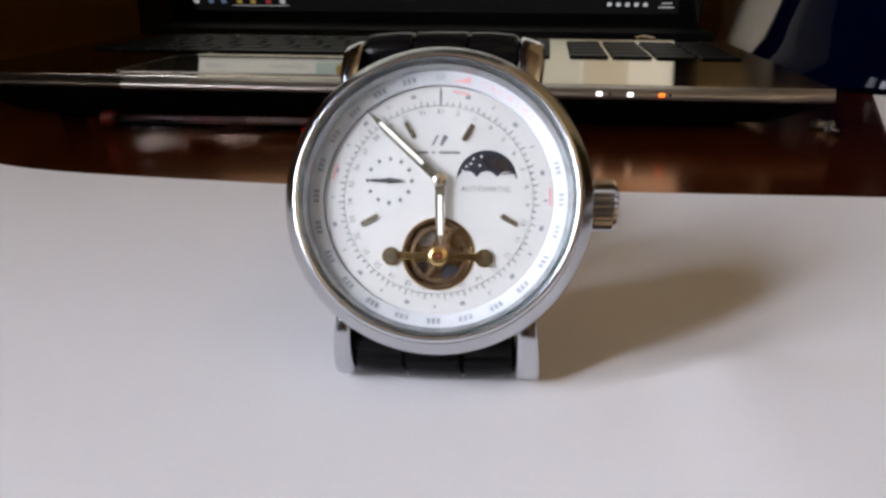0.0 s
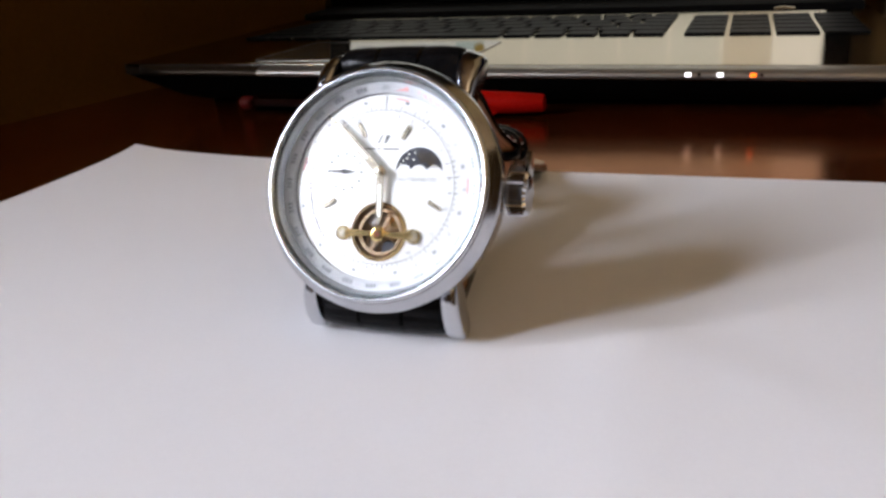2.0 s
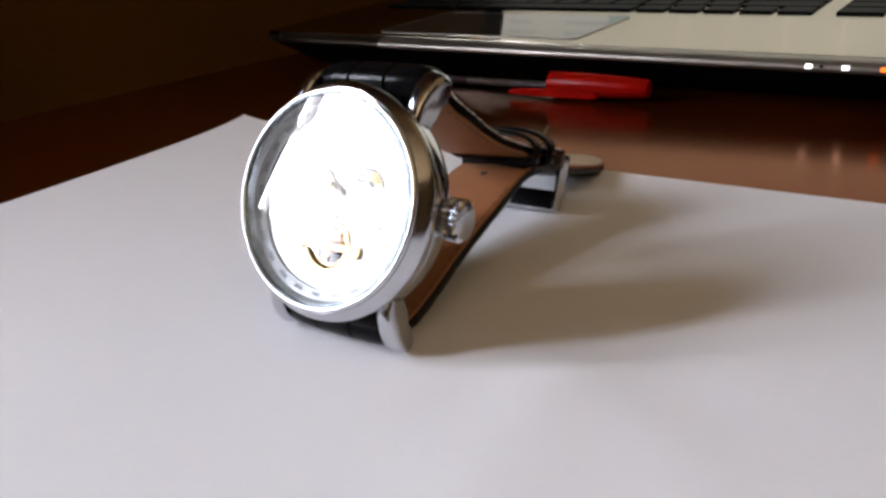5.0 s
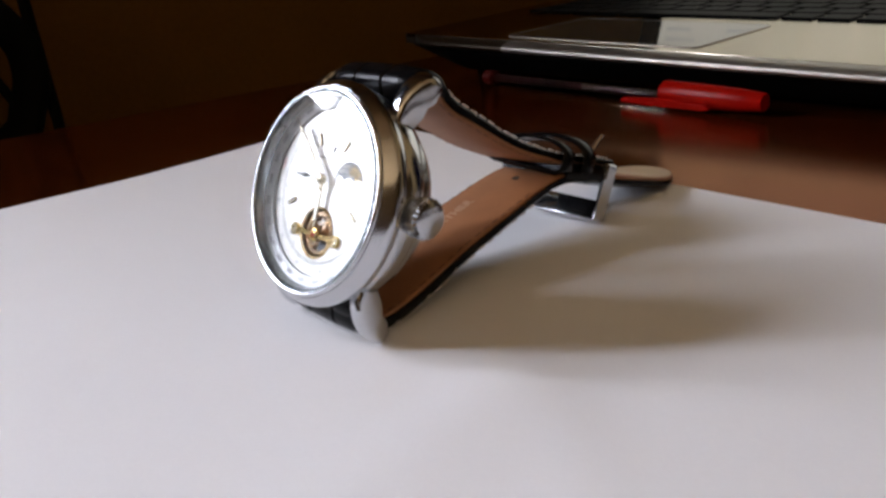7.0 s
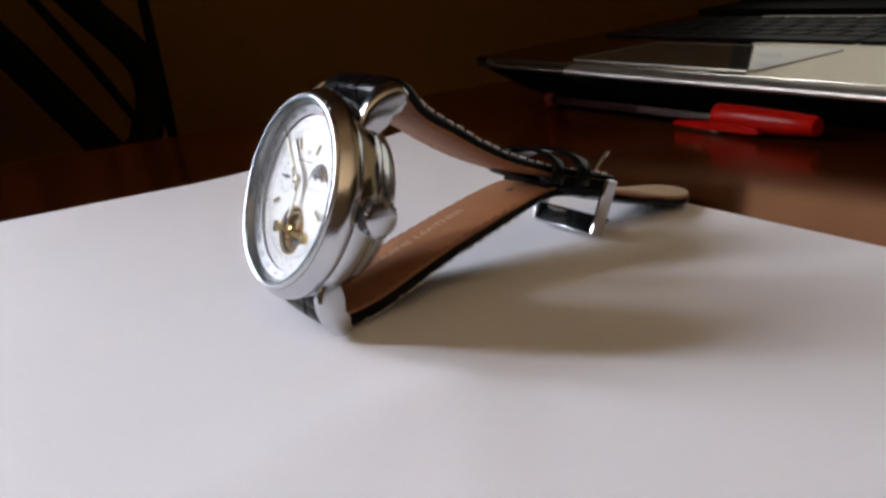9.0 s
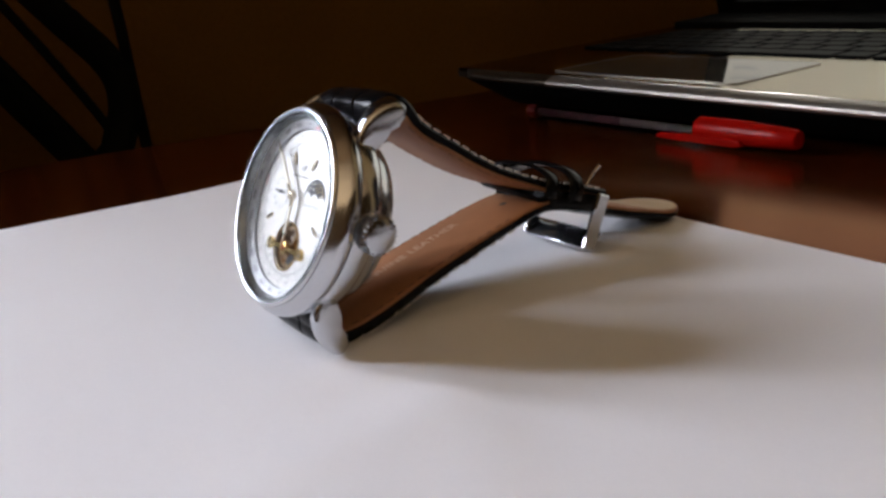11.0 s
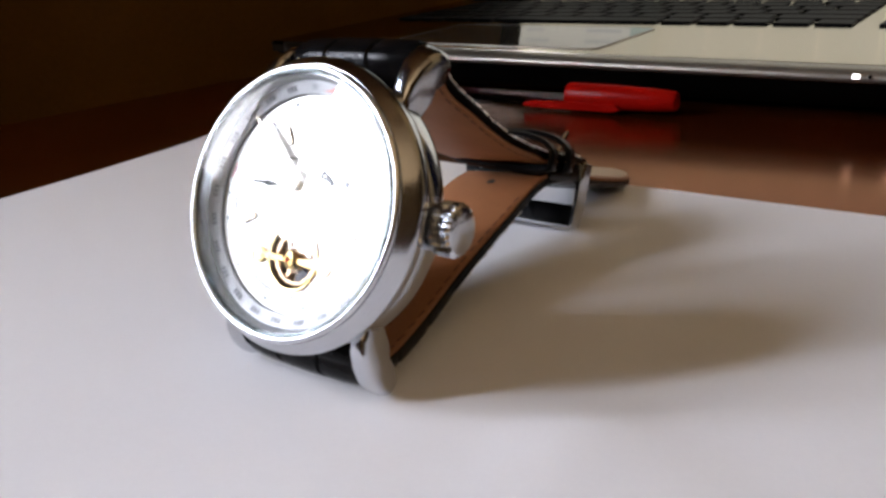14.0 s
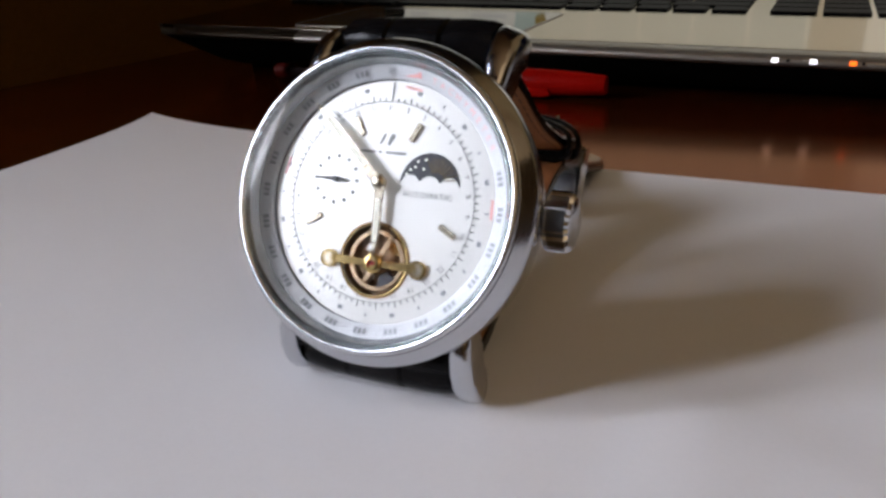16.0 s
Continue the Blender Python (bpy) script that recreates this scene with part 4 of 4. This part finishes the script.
    sx0, sx1, sy0, sy1 = 0.0205, 0.3935, 0.0110, 0.244
    scr = part("screen", box(sx0, sx1, sy0, sy1, 0.00005, 0.0003), M_SCREEN_BAR, laptop, "lit display showing a page and taskbar", LID)
    part("page", box(sx0, sx1, 0.0245, sy1, 0.00035, 0.0004), M_SCREEN_WHITE, scr, "bright pale page", LID)
    bm = bmesh.new()
    for r in range(14):
        y = 0.0295 + 0.0085 * r
        for x, ln in ((0.006, 0.016 + 0.006 * ((r * 7) % 3)), (0.060, 0.03 + 0.008 * ((r * 5) % 4))):
            box(sx0 + x, sx0 + x + ln, y, y + 0.0016, 0.00042, 0.00046, bm=bm)
    part("text_bars", bm, M_SCREEN_GREY, scr, "", LID)
    bm = bmesh.new()
    for k in range(5):
        box(0.177 + 0.037 * k, 0.1785 + 0.037 * k, 0.0247, sy1, 0.00042, 0.00046, bm=bm)
    part("page_rules", bm, M_SCREEN_PALE, scr, "", LID)
    part("side_column", box(0.3275, 0.3605, 0.0247, sy1, 0.00042, 0.00046), M_SCREEN_BEIGE, scr, "beige column of the page", LID)
    part("side_margin", box(0.3607, 0.3933, 0.0247, sy1, 0.00042, 0.00046), M_SCREEN_PALE, scr, "", LID)
    part("picture", box(0.118, 0.142, 0.0265, 0.054, 0.00042, 0.0005), M_SCREEN_TEAL, scr, "pale teal picture on the page", LID)
    part("picture_figure", merge(None, prism([(0.136, 0.028), (0.141, 0.0275), (0.144, 0.033), (0.140, 0.041), (0.136, 0.038), (0.134, 0.031)], 0.00052, 0.0006)), M_SCREEN_OCHRE, scr, "", LID)
    for u, m in ((0.0225, M_SCREEN_GREY), (0.0345, M_SCREEN_BLUE), (0.0450, M_SCREEN_BLUE), (0.0580, M_SCREEN_OCHRE), (0.0690, M_SCREEN_OCHRE), (0.0815, M_SCREEN_RED), (0.0930, M_SCREEN_GREY)):
        part("taskbar_icon", prism(rounded(u - 0.0021, u + 0.0021, 0.0167, 0.0203, 0.0010, 2), 0.00035, 0.00045), m, scr, "", LID)
    part("taskbar_line", box(0.0520, 0.0975, 0.0150, 0.0154, 0.00035, 0.00045), M_SCREEN_GREY, scr, "", LID)
    for i in range(5):
        u = 0.3420 + 0.0065 * i
        part("tray_icon", prism(rounded(u, u + 0.0032, 0.0166, 0.0196, 0.0008, 2), 0.00035, 0.00045), M_SCREEN_GREY, scr, "", LID)
    part("clock_bars", box(0.3790, 0.3905, 0.0158, 0.0167, 0.00035, 0.00045, bm=box(0.3815, 0.3885, 0.0188, 0.0197, 0.00035, 0.00045)), M_SCREEN_GREY, scr, "", LID)


laptop_parts()

# ---- carton, blue pot, chain, chair ----
_carton = thing("carton", pose(0.0425, 0.582, -0.0005, 0, 0, 11), "plain cream card carton standing behind the laptop", "box")
part("body", box(0, 0.24, 0, 0.20, 0, 0.20, 0.002, 2), M_CARTON, _carton)
part("lid", box(-0.002, 0.242, -0.002, 0.202, 0.2005, 0.235, 0.002, 2), M_CARTON, _carton)
_pot = thing("glazed_pot", pose(0.162, 0.487, -0.0005), "dark blue glazed round pot standing behind the laptop", "pot")
part("foot", lathe([(0, 0), (0.100, 0), (0.103, 0.003), (0.102, 0.010), (0.0985, 0.015), (0, 0.015)], 96, False), M_BLUE, _pot, "flared blue glazed foot")
part("body", lathe([(0, 0.0152), (0.0983, 0.0152), (0.0965, 0.018), (0.0915, 0.025), (0.0875, 0.036), (0.083, 0.050), (0.080, 0.065), (0.081, 0.085), (0.088, 0.12), (0.092, 0.15), (0.088, 0.18), (0.075, 0.21), (0, 0.21)], 96, False), M_BLUE, _pot)
part("rim", lathe([(0.064, 0.2102), (0.075, 0.2102), (0.077, 0.216), (0.073, 0.221), (0.065, 0.219)], 96), M_BLUE, _pot)


def chain_piece():
    ob = thing("key_chain", pose(0.0850, 0.2420, -0.0005, 0, 0, 96), "short bright steel chain end lying on the table", "chain")
    link = [(0.0026 * math.cos(math.pi * k / 8), 0.0017 * math.sin(math.pi * k / 8), 0) for k in range(17)]
    for i in range(4):
        m = pose(0.0005 + 0.0034 * i, 0.0012 * math.sin(1.7 * i), 0.0020, 90 * (i % 2) + 18, 10 * (i % 3), 9 * (i % 2))
        part("link", merge(None, tube(link, 0.0006, 8), m), M_LIP, ob)
    part("clasp", merge(None, box(0.0, 0.0075, -0.0026, 0.0026, 0, 0.0030, 0.0009, 2), pose(0.0130, 0.001, 0.0003, 0, 0, 14)), M_LIP, ob, "steel clasp")


chain_piece()


def chair():
    ob = thing("chair", pose(-1.0, -0.08, FLOOR_Z), "dark chair with curved black arms beside the table", "chair")
    F = -FLOOR_Z
    part("arm", tube(smooth_path([(0.0, -0.20, 0.172 + F), (0.0, -0.10, 0.035 + F), (0, 0.0, -0.12 + F), (0, 0.09, -0.26 + F), (0, 0.12, -0.45 + F), (0, 0.12, -0.75 + F)], 8), 0.027, 10, squash=0.6), M_BLACK_TUBE, ob, "thick curved black arm")
    part("arm", tube(smooth_path([(0.05, -0.11, 0.23 + F), (0.05, -0.003, 0.088 + F), (0.05, 0.055, 0.012 + F), (0.05, 0.064, -0.04 + F), (0.05, 0.046, -0.094 + F), (0.05, 0.01, -0.20 + F), (0.05, 0.0, -0.75 + F)], 8), 0.024, 10, squash=0.6), M_BLACK_TUBE, ob, "thick curved black arm")
    part("rail", tube(smooth_path([(0.05, -0.13, 0.20 + F), (0.05, -0.052, 0.092 + F), (0.05, 0.036, -0.063 + F), (0.05, 0.05, -0.13 + F), (0.05, 0.04, -0.30 + F)], 8), 0.006, 8), M_BLACK_TUBE, ob, "thin black rail")
    part("rail", tube([(0.05, 0.070, 0.20 + F), (0.05, 0.0765, 0.055 + F), (0.05, 0.0806, -0.092 + F), (0.05, 0.085, -0.75 + F)], 0.007, 8), M_BLACK_TUBE, ob, "thin black rail")
    part("seat", box(-0.35, 0.08, -0.22, 0.10, -0.33 + F, -0.27 + F, 0.015, 3), M_BLACK_TUBE, ob, "black seat")


chair()
